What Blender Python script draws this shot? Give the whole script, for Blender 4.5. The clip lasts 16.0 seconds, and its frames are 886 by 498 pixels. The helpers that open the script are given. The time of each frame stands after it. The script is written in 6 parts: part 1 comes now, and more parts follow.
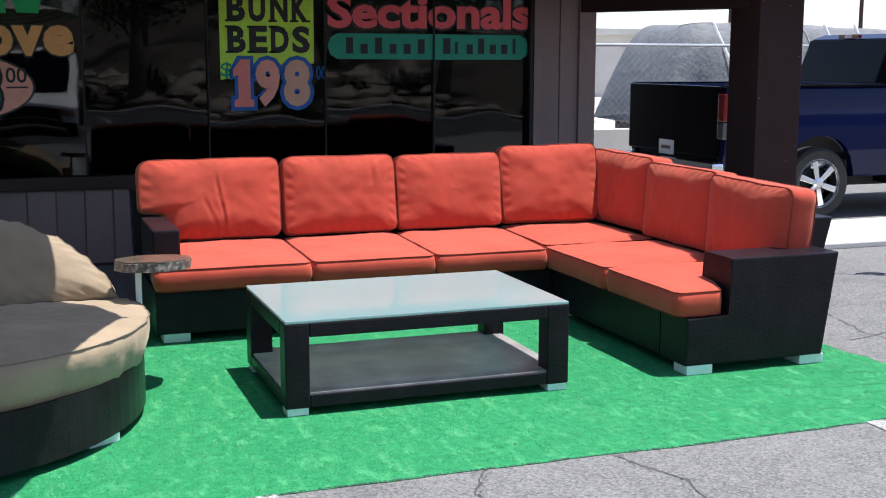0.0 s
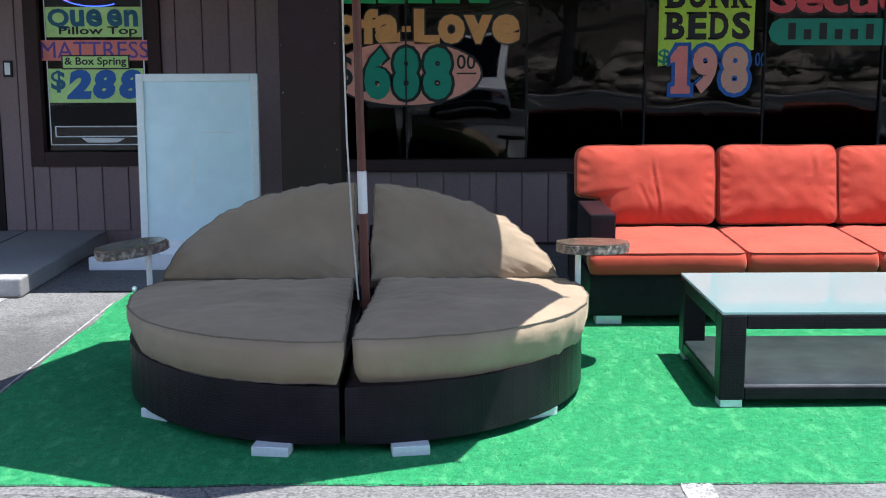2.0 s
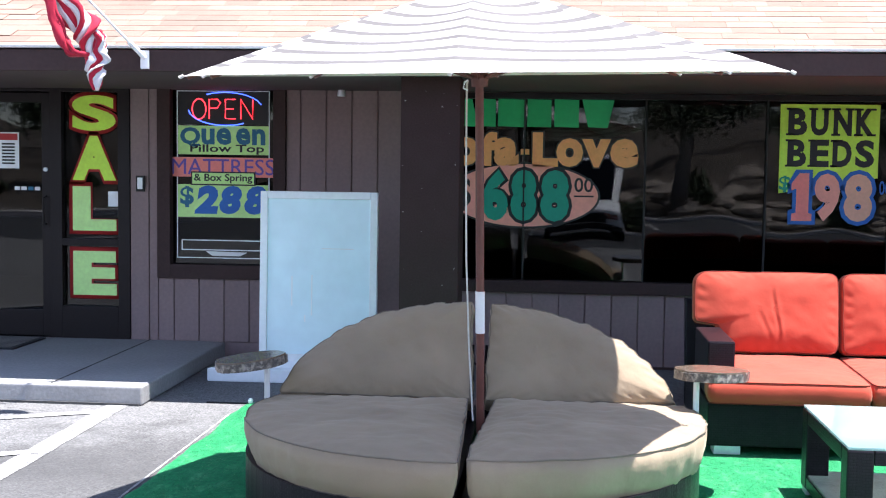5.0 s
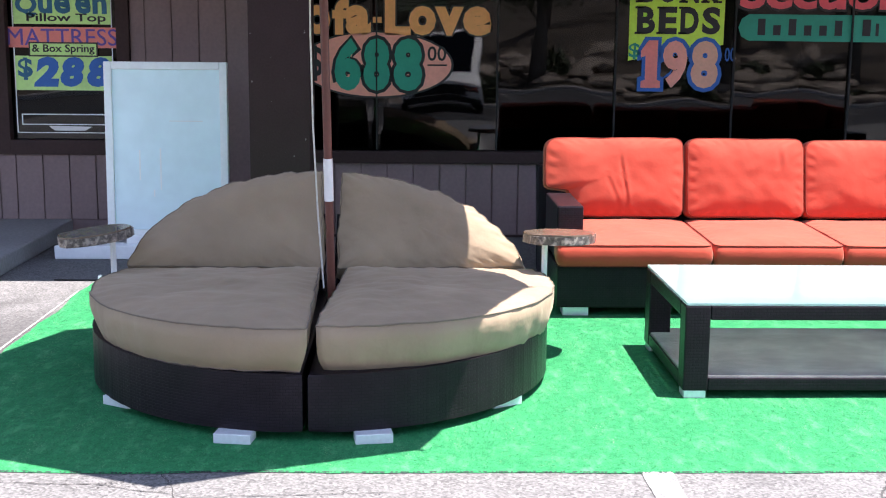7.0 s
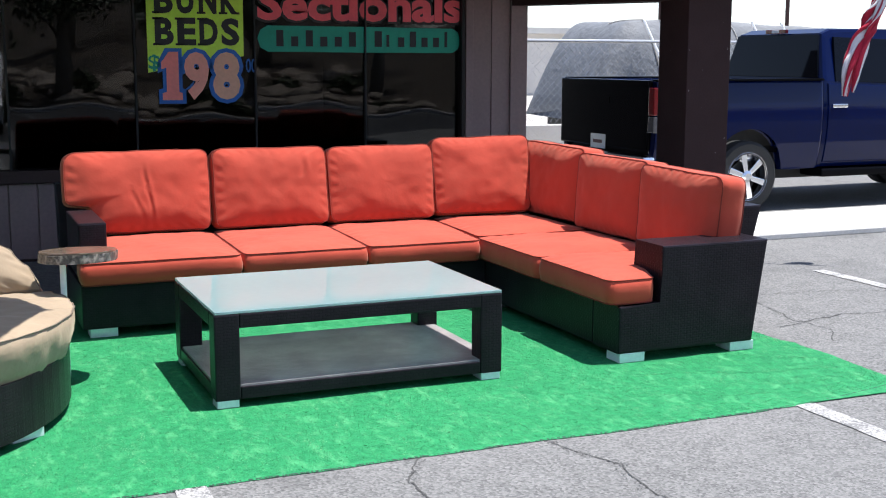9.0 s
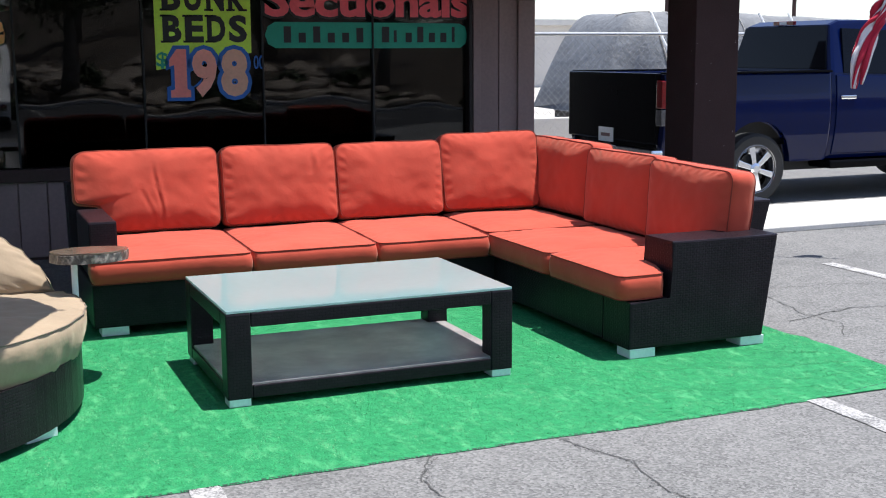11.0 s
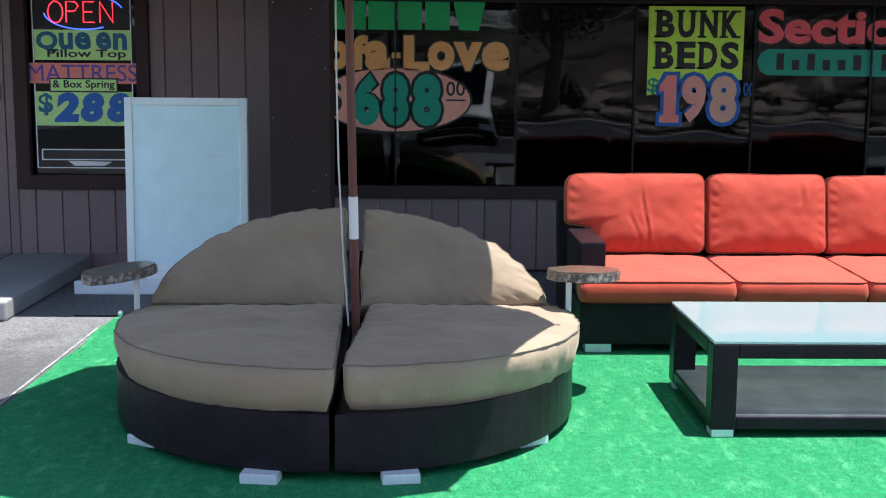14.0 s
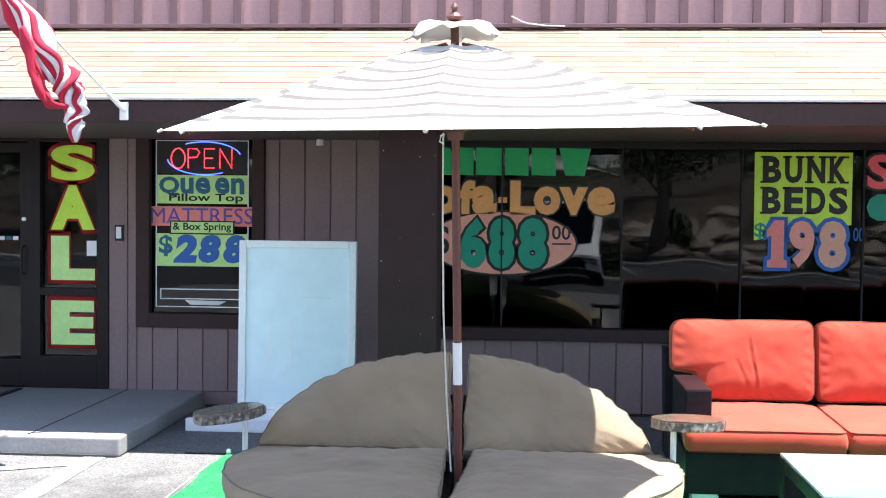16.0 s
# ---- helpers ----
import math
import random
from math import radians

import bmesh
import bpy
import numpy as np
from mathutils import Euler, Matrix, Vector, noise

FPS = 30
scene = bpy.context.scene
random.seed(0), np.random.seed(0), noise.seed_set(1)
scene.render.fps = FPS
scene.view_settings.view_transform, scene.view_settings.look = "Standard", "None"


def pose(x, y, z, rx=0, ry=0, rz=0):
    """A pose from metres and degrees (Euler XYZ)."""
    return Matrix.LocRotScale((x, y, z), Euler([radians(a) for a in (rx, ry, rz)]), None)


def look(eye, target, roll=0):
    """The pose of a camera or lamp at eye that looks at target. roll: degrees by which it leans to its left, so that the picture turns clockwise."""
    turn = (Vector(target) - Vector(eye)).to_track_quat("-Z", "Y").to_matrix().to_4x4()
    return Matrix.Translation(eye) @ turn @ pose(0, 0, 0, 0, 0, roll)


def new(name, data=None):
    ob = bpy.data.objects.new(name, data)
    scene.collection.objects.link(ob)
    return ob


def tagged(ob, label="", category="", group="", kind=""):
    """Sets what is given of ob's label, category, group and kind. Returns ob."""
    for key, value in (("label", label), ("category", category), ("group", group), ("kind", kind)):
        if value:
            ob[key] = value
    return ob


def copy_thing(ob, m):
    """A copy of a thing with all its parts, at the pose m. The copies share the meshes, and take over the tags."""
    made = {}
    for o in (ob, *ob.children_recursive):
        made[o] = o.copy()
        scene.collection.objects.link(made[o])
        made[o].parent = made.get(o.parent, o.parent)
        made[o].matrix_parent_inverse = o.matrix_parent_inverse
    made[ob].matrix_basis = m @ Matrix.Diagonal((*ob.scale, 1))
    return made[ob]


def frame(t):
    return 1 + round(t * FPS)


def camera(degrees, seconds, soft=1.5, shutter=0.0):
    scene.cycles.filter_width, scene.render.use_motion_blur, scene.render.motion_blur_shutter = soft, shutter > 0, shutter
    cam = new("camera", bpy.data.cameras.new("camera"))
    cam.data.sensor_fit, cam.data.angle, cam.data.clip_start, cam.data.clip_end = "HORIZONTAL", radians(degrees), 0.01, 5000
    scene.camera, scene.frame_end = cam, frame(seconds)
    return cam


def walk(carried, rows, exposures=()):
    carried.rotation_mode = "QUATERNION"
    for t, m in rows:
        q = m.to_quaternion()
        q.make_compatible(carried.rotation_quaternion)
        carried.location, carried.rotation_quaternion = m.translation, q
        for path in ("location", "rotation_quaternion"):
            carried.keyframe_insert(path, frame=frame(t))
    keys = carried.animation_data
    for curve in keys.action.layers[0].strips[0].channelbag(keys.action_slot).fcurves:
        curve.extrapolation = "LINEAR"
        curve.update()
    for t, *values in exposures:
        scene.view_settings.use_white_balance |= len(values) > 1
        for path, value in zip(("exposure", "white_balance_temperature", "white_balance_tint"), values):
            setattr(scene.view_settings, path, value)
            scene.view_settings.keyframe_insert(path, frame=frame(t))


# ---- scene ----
FOV = 40.47
cam = camera(FOV, 16.0, 1.1)
# seconds, x, y, z, yaw, pitch, roll
PATH = [
    (0, -0.009, 0.033, 1.602, -19.84, -9.01, -0.10),
    (0.5, -0.056, 0.015, 1.611, -15.94, -9.41, 0.18),
    (1, -0.102, 0.011, 1.609, -10.05, -9.39, 0.17),
    (1.5, -0.134, -0.003, 1.614, -4.31, -9.49, -0.08),
    (2, -0.148, -0.011, 1.624, -0.20, -9.74, 0.19),
    (2.5, -0.163, -0.022, 1.615, 2.96, -9.80, -0.11),
    (3, -0.173, -0.020, 1.616, 3.90, -11.06, -0.30),
    (3.5, -0.179, -0.009, 1.639, 5.00, -9.54, -0.45),
    (4, -0.177, -0.023, 1.657, 6.16, -5.56, -0.34),
    (4.2, -0.182, -0.029, 1.650, 5.89, -4.70, -0.63),
    (4.6, -0.182, -0.029, 1.644, 5.65, -4.05, -0.72),
    (5.4, -0.178, -0.028, 1.618, 4.35, -4.45, -0.95),
    (6.3, -0.170, -0.025, 1.588, 2.24, -7.72, -1.16),
    (6.5, -0.162, -0.021, 1.590, 2.03, -8.76, -1.05),
    (7, -0.113, -0.007, 1.591, -1.36, -9.93, -0.50),
    (7.5, -0.085, 0.009, 1.578, -7.47, -9.75, -0.68),
    (8, -0.050, 0.022, 1.570, -13.05, -9.42, -0.32),
    (8.5, -0.007, 0.036, 1.560, -19.07, -9.18, -0.26),
    (9, 0.014, 0.060, 1.542, -22.99, -8.99, -0.14),
    (9.2, 0.023, 0.061, 1.544, -23.95, -9.16, -0.09),
    (9.7, 0.028, 0.063, 1.549, -25.05, -9.22, -0.03),
    (10.5, 0.010, 0.064, 1.560, -24.35, -9.27, 0.14),
    (11.3, -0.024, 0.060, 1.572, -20.70, -9.29, 0.27),
    (11.5, -0.050, 0.043, 1.574, -18.88, -9.17, 0.18),
    (12, -0.055, 0.032, 1.569, -14.94, -9.10, 0.26),
    (12.5, -0.083, 0.031, 1.571, -10.99, -9.01, 0.26),
    (13, -0.114, 0.024, 1.580, -7.05, -9.36, 0.03),
    (13.5, -0.146, 0.012, 1.590, -3.26, -9.74, 0.03),
    (14, -0.182, 0.018, 1.618, -0.89, -8.46, -0.41),
    (14.5, -0.174, -0.017, 1.647, 2.06, -5.28, -0.32),
    (15, -0.164, -0.041, 1.668, 3.35, -3.16, -0.38),
    (15.5, -0.163, -0.044, 1.678, 3.55, -1.59, -0.31),
    (16, -0.162, -0.062, 1.677, 4.27, -2.04, -0.57),
]
EXPOSURES = [(0.0, 1.07, 6350, 10), (0.5, 1.05, 6310, 10), (1.0, 1.08, 6280, 10), (1.5, 1.14, 6240, 10), (2.0, 1.35, 6200, 10), (2.5, 1.51, 6180, 10),
             (3.0, 1.54, 6150, 10), (3.5, 1.64, 6150, 10), (4.2, 1.93, 6150, 10), (6.3, 2.0, 6450, 20), (7.0, 1.95, 6650, 18), (7.5, 1.81, 6550, 14),
             (8.0, 1.47, 6350, 11), (8.5, 1.3, 6350, 10), (9.2, 1.17, 6350, 10), (11.3, 1.07, 6400, 10), (12.0, 1.02, 6400, 10), (12.5, 1.03, 6400, 10),
             (13.0, 1.12, 6290, 10), (13.5, 1.25, 6180, 10), (14.0, 1.43, 6180, 10), (14.5, 1.73, 6290, 10), (15.0, 2.0, 6400, 10), (16.0, 2.15, 6500, 10)]
walk(cam, [(t, pose(x, y, z, 90 + pitch, roll, yaw)) for t, x, y, z, yaw, pitch, roll in PATH], EXPOSURES)

# ---- world and sun ----
SUN_S = (-0.262, 0.05)          # shift of a shadow for each metre of height
to_sun = Vector((-SUN_S[0], -SUN_S[1], 1.0)).normalized()
elev, azim = math.asin(to_sun.z), math.atan2(to_sun.x, to_sun.y)
world = bpy.data.worlds.new("sky")
scene.world = world
world.use_nodes = True
sky = world.node_tree.nodes.new("ShaderNodeTexSky")
sky.sky_type, sky.sun_disc, sky.sun_elevation, sky.sun_rotation = "NISHITA", False, elev, azim
sky.dust_density = 0.3
back = world.node_tree.nodes["Background"]
back.inputs["Strength"].default_value = 0.09
haze = world.node_tree.nodes.new("ShaderNodeHueSaturation")
haze.inputs["Saturation"].default_value = 0.75
world.node_tree.links.new(sky.outputs[0], haze.inputs["Color"])
clear_air = world.node_tree.nodes.new("ShaderNodeMix")
clear_air.data_type, clear_air.blend_type = "RGBA", "MULTIPLY"
clear_air.inputs[0].default_value, clear_air.inputs[7].default_value = 1.0, (0.95, 0.985, 1.1, 1)
world.node_tree.links.new(haze.outputs[0], clear_air.inputs[6])
world.node_tree.links.new(clear_air.outputs[2], back.inputs["Color"])
sun = new("sun", bpy.data.lights.new("sun", "SUN"))
sun.data.energy, sun.data.angle, sun.data.color = 4.15, radians(0.53), (1.0, 0.97, 0.94)
sun.matrix_world = look(to_sun * 30, (0, 0, 0))


# ---- materials ----
def nodes_of(name):
    m = bpy.data.materials.new(name)
    m.use_nodes = True
    nt = m.node_tree
    return m, nt, nt.nodes["Principled BSDF"]


def add(nt, kind, **sets):
    n = nt.nodes.new("ShaderNode" + kind)
    for k, v in sets.items():
        n.inputs[k.replace("_", " ")].default_value = v
    return n


def ramp(nt, fac, c0, c1, p0=0.3, p1=0.7):
    r = nt.nodes.new("ShaderNodeValToRGB")
    r.color_ramp.elements[0].position, r.color_ramp.elements[1].position = p0, p1
    r.color_ramp.elements[0].color, r.color_ramp.elements[1].color = (*c0, 1), (*c1, 1)
    nt.links.new(fac, r.inputs[0])
    return r.outputs[0]


def mix(nt, fac, a, b, mode="MIX"):
    n = nt.nodes.new("ShaderNodeMix")
    n.data_type, n.blend_type = "RGBA", mode
    for val, idx in ((fac, 0), (a, 6), (b, 7)):
        if hasattr(val, "links") or hasattr(val, "is_linked"):
            nt.links.new(val, n.inputs[idx])
        else:
            n.inputs[idx].default_value = val if idx == 0 else (*val, 1)
    return n.outputs[2]


def bump(nt, b, height, strength=0.4, dist=0.004, normal=None):
    n = add(nt, "Bump", Strength=strength, Distance=dist)
    nt.links.new(height, n.inputs["Height"])
    if normal is not None:
        nt.links.new(normal, n.inputs["Normal"])
    nt.links.new(n.outputs[0], b.inputs["Normal"])
    return n.outputs[0]


def plain(name, c, rough=0.6, metal=0.0, vary=0.25, big=1.5, fine=60, bumps=0.25, dist=0.002, spec=0.5, per_object=0.0):
    """A surface with blotches at one scale and grain at another."""
    m, nt, b = nodes_of(name)
    co = nt.nodes.new("ShaderNodeTexCoord")
    n1, n2 = add(nt, "TexNoise", Scale=big, Detail=5), add(nt, "TexNoise", Scale=fine, Detail=4)
    for n in (n1, n2):
        nt.links.new(co.outputs["Object"], n.inputs["Vector"])
    lo, hi = tuple(v * (1 - vary) for v in c), tuple(min(1, v * (1 + vary)) for v in c)
    col = ramp(nt, n1.outputs[0], lo, hi)
    col = mix(nt, 0.5, col, ramp(nt, n2.outputs[0], lo, hi))
    if per_object:
        info = nt.nodes.new("ShaderNodeObjectInfo")
        col = mix(nt, 1.0, col, ramp(nt, info.outputs["Random"], (1 - per_object,) * 3, (1.0, 1.0, 1.0), 0, 1), "MULTIPLY")
    nt.links.new(col, b.inputs["Base Color"])
    b.inputs["Roughness"].default_value, b.inputs["Metallic"].default_value = rough, metal
    b.inputs["Specular IOR Level"].default_value = spec
    if bumps:
        bump(nt, b, n2.outputs[0], bumps, dist)
    return m


def fabric(name, c, wrinkle=0.35):
    m, nt, b = nodes_of(name)
    co = nt.nodes.new("ShaderNodeTexCoord")
    n1, n2 = add(nt, "TexNoise", Scale=3.0, Detail=4), add(nt, "TexNoise", Scale=9.0, Detail=3)
    w1, w2 = add(nt, "TexNoise", Scale=210.0, Detail=2), add(nt, "TexNoise", Scale=430.0, Detail=2)
    for n in (n1, n2, w1, w2):
        nt.links.new(co.outputs["Object"], n.inputs["Vector"])
    col = ramp(nt, n1.outputs[0], tuple(v * 0.86 for v in c), tuple(min(1, v * 1.1) for v in c))
    weave = mix(nt, 0.5, w1.outputs[0], w2.outputs[0])
    col = mix(nt, 0.12, col, weave, "OVERLAY")
    nt.links.new(col, b.inputs["Base Color"])
    b.inputs["Roughness"].default_value = 0.85
    b.inputs["Specular IOR Level"].default_value = 0.25
    b.inputs["Sheen Weight"].default_value = 0.08
    b.inputs["Sheen Roughness"].default_value = 0.35
    first = bump(nt, b, n2.outputs[0], wrinkle, 0.02)
    bump(nt, b, weave, 0.15, 0.001, first)
    return m


def wicker(name, c):
    """Flat resin strands woven over and under."""
    m, nt, b = nodes_of(name)
    co, geo = nt.nodes.new("ShaderNodeTexCoord"), nt.nodes.new("ShaderNodeNewGeometry")
    p, n = nt.nodes.new("ShaderNodeSeparateXYZ"), nt.nodes.new("ShaderNodeSeparateXYZ")
    nt.links.new(co.outputs["Object"], p.inputs[0])
    nt.links.new(geo.outputs["True Normal"], n.inputs[0])

    def math_node(op, a, bb):
        k = nt.nodes.new("ShaderNodeMath")
        k.operation = op
        for i, v in enumerate((a, bb)):
            if isinstance(v, (int, float)):
                k.inputs[i].default_value = v
            else:
                nt.links.new(v, k.inputs[i])
        return k.outputs[0]
    flat = math_node("GREATER_THAN", math_node("ABSOLUTE", n.outputs[2], 0), 0.7)
    side = math_node("GREATER_THAN", math_node("ABSOLUTE", n.outputs[0], 0), 0.7)
    u = math_node("ADD", math_node("MULTIPLY", p.outputs[0], math_node("SUBTRACT", 1.0, side)), math_node("MULTIPLY", p.outputs[1], side))
    v = math_node("ADD", math_node("MULTIPLY", p.outputs[2], math_node("SUBTRACT", 1.0, flat)), math_node("MULTIPLY", p.outputs[1], flat))
    xy = nt.nodes.new("ShaderNodeCombineXYZ")
    nt.links.new(u, xy.inputs[0])
    nt.links.new(v, xy.inputs[1])
    br = add(nt, "TexBrick", Scale=1.0, Mortar_Size=0.0022, Mortar_Smooth=1.0, Brick_Width=0.026, Row_Height=0.013)
    br.inputs["Color1"].default_value, br.inputs["Color2"].default_value = (*c, 1), (*(k * 1.22 for k in c), 1)
    br.inputs["Mortar"].default_value = (*(k * 0.62 for k in c), 1)
    nt.links.new(xy.outputs[0], br.inputs["Vector"])
    dust = add(nt, "TexNoise", Scale=6.0, Detail=5)
    nt.links.new(co.outputs["Object"], dust.inputs["Vector"])
    col = mix(nt, 1.0, br.outputs["Color"], ramp(nt, dust.outputs[0], (0.75,) * 3, (1.3, 1.27, 1.22)), "MULTIPLY")
    nt.links.new(col, b.inputs["Base Color"])
    b.inputs["Roughness"].default_value = 0.33
    b.inputs["Specular IOR Level"].default_value = 0.14
    inv = math_node("SUBTRACT", 1.0, br.outputs["Fac"])
    swell = add(nt, "TexWave", Scale=16.6)
    nt.links.new(xy.outputs[0], swell.inputs["Vector"])
    bump(nt, b, math_node("ADD", inv, math_node("MULTIPLY", swell.outputs[0], 0.25)), 0.26, 0.004)
    return m


def asphalt(name):
    m, nt, b = nodes_of(name)
    co = nt.nodes.new("ShaderNodeTexCoord")
    big, mid, fine = add(nt, "TexNoise", Scale=0.5, Detail=6), add(nt, "TexNoise", Scale=5.0, Detail=6), add(nt, "TexNoise", Scale=90.0, Detail=4)
    stones = add(nt, "TexVoronoi", Scale=85.0)
    for n in (big, mid, fine, stones):
        nt.links.new(co.outputs["Object"], n.inputs["Vector"])
    col = ramp(nt, big.outputs[0], (0.066, 0.065, 0.063), (0.128, 0.126, 0.123), 0.34, 0.66)
    col = mix(nt, 0.4, col, ramp(nt, mid.outputs[0], (0.06, 0.059, 0.057), (0.17, 0.167, 0.162), 0.32, 0.68))
    col = mix(nt, 0.44, col, ramp(nt, stones.outputs["Color"], (0.03, 0.03, 0.03), (0.32, 0.315, 0.3), 0.15, 0.95))
    col = mix(nt, 0.2, col, ramp(nt, fine.outputs[0], (0.04, 0.04, 0.04), (0.33, 0.325, 0.32), 0.35, 0.65))
    patch = add(nt, "TexNoise", Scale=1.1, Detail=7, Roughness=0.72)
    nt.links.new(co.outputs["Object"], patch.inputs["Vector"])
    col = mix(nt, ramp(nt, patch.outputs[0], (0, 0, 0), (0.4, 0.4, 0.4), 0.55, 0.72), col, (0.19, 0.187, 0.18))
    oil = add(nt, "TexNoise", Scale=0.8, Detail=6, Roughness=0.65)
    shift = nt.nodes.new("ShaderNodeMapping")
    shift.inputs["Location"].default_value = (7.3, 2.1, 4.0)
    nt.links.new(co.outputs["Object"], shift.inputs["Vector"])
    nt.links.new(shift.outputs[0], oil.inputs["Vector"])
    col = mix(nt, ramp(nt, oil.outputs[0], (0, 0, 0), (0.6, 0.6, 0.6), 0.54, 0.72), col, (0.05, 0.05, 0.05))
    # an old oil-soaked parking bay beside the mat, ragged at its rim
    bay, reach, ragged = nt.nodes.new("ShaderNodeMapping"), nt.nodes.new("ShaderNodeVectorMath"), nt.nodes.new("ShaderNodeMath")
    bay.inputs["Scale"].default_value, bay.inputs["Location"].default_value = (1 / 2.0, 1 / 3.3, 0), (2.6 / 2.0, -5.6 / 3.3, 0)
    reach.operation, ragged.operation = "LENGTH", "ADD"
    nt.links.new(co.outputs["Object"], bay.inputs["Vector"])
    nt.links.new(bay.outputs[0], reach.inputs[0])
    nt.links.new(reach.outputs["Value"], ragged.inputs[0])
    nt.links.new(patch.outputs[0], ragged.inputs[1])
    col = mix(nt, ramp(nt, ragged.outputs[0], (0.55, 0.55, 0.55), (0, 0, 0), 0.85, 1.55), col, (0.036, 0.034, 0.033))
    nt.links.new(col, b.inputs["Base Color"])
    b.inputs["Roughness"].default_value = 0.9
    first = bump(nt, b, stones.outputs["Distance"], 0.5, 0.004)
    bump(nt, b, mid.outputs[0], 0.3, 0.01, first)
    return m


def glass(name, c, rough=0.0):
    m, nt, b = nodes_of(name)
    b.inputs["Base Color"].default_value = (*c, 1)
    b.inputs["Roughness"].default_value, b.inputs["Transmission Weight"].default_value = rough, 1.0
    b.inputs["IOR"].default_value = 1.5
    return m


def window_glass(name, tint):
    """Tinted pane: lets a little light through straight, mirrors by its Fresnel gloss, with the slight waves of float glass."""
    m, nt, b = nodes_of(name)
    nt.nodes.remove(b)
    out = nt.nodes["Material Output"]
    tr, gl = nt.nodes.new("ShaderNodeBsdfTransparent"), nt.nodes.new("ShaderNodeBsdfGlossy")
    tr.inputs[0].default_value = (*tint, 1)
    gl.inputs["Roughness"].default_value = 0.015
    co, no = nt.nodes.new("ShaderNodeTexCoord"), add(nt, "TexNoise", Scale=0.9, Detail=1)
    nt.links.new(co.outputs["Object"], no.inputs["Vector"])
    bp = add(nt, "Bump", Strength=0.34, Distance=0.03)
    nt.links.new(no.outputs[0], bp.inputs["Height"])
    nt.links.new(bp.outputs[0], gl.inputs["Normal"])
    fr, mx = add(nt, "Fresnel", IOR=1.52), nt.nodes.new("ShaderNodeMixShader")
    nt.links.new(fr.outputs[0], mx.inputs[0])
    nt.links.new(tr.outputs[0], mx.inputs[1])
    nt.links.new(gl.outputs[0], mx.inputs[2])
    nt.links.new(mx.outputs[0], out.inputs["Surface"])
    return m


def glow(name, c, s):
    m, nt, b = nodes_of(name)
    b.inputs["Base Color"].default_value = (*c, 1)
    b.inputs["Emission Color"].default_value, b.inputs["Emission Strength"].default_value = (*c, 1), s
    return m


ASPHALT = asphalt("worn asphalt")


def road_paint(name, c, left):
    """Thin paint worn through to the stones of the asphalt."""
    m, nt, b = nodes_of(name)
    co = nt.nodes.new("ShaderNodeTexCoord")
    wear, grit, tone = add(nt, "TexNoise", Scale=5.0, Detail=6, Roughness=0.75), add(nt, "TexNoise", Scale=95.0, Detail=3), add(nt, "TexNoise", Scale=2.0, Detail=4)
    for n in (wear, grit, tone):
        nt.links.new(co.outputs["Object"], n.inputs["Vector"])
    both = mix(nt, 0.45, wear.outputs[0], grit.outputs[0])
    col = ramp(nt, tone.outputs[0], tuple(v * 0.85 for v in c), c)
    col = mix(nt, ramp(nt, both, (0, 0, 0), (1, 1, 1), left - 0.05, left + 0.06), (0.13, 0.129, 0.127), col)
    nt.links.new(col, b.inputs["Base Color"])
    b.inputs["Roughness"].default_value = 0.85
    bump(nt, b, grit.outputs[0], 0.6, 0.003)
    return m


LINE = road_paint("road paint", (0.38, 0.372, 0.36), 0.47)
REDLINE = road_paint("red road paint", (0.36, 0.035, 0.045), 0.47)
CRACK = plain("crack filler", (0.055, 0.054, 0.052), 0.9, vary=0.4)
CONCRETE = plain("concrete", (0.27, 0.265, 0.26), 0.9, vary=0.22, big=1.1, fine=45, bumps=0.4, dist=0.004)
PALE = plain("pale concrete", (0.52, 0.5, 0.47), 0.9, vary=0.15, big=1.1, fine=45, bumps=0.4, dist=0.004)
DIRT = plain("pale gravel", (0.42, 0.39, 0.35), 0.95, vary=0.3, big=0.6, fine=20, bumps=0.6, dist=0.01)
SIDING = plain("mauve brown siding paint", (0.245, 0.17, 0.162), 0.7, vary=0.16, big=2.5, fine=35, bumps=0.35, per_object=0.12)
TRIM = plain("dark brown trim paint", (0.05, 0.03, 0.028), 0.6, vary=0.2, big=3, fine=40, spec=0.15)
COLUMN = plain("column stucco paint", (0.042, 0.025, 0.024), 0.8, vary=0.18, big=4, fine=80, bumps=0.5, dist=0.003, spec=0.08)
cnt = COLUMN.node_tree
chip_co, chips = cnt.nodes.new("ShaderNodeTexCoord"), add(cnt, "TexNoise", Scale=38.0, Detail=2)
cnt.links.new(chip_co.outputs["Object"], chips.inputs["Vector"])
cnt.links.new(mix(cnt, ramp(cnt, chips.outputs[0], (0, 0, 0), (1, 1, 1), 0.765, 0.78), cnt.nodes["Principled BSDF"].inputs["Base Color"].links[0].from_socket, (0.3, 0.27, 0.25)), cnt.nodes["Principled BSDF"].inputs["Base Color"])
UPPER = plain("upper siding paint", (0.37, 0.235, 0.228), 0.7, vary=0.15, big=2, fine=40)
BATTEN = plain("batten paint", (0.155, 0.093, 0.096), 0.7, vary=0.15)
SHINGLE = plain("tan shingle", (0.29, 0.185, 0.138), 0.9, vary=0.2, big=6, fine=130, bumps=0.5, per_object=0.28)
DRIP = plain("galvanised drip edge", (0.5, 0.49, 0.47), 0.5, metal=0.3)
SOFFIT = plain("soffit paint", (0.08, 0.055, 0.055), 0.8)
ORANGE = fabric("terracotta canvas", (0.43, 0.059, 0.033), 0.18)
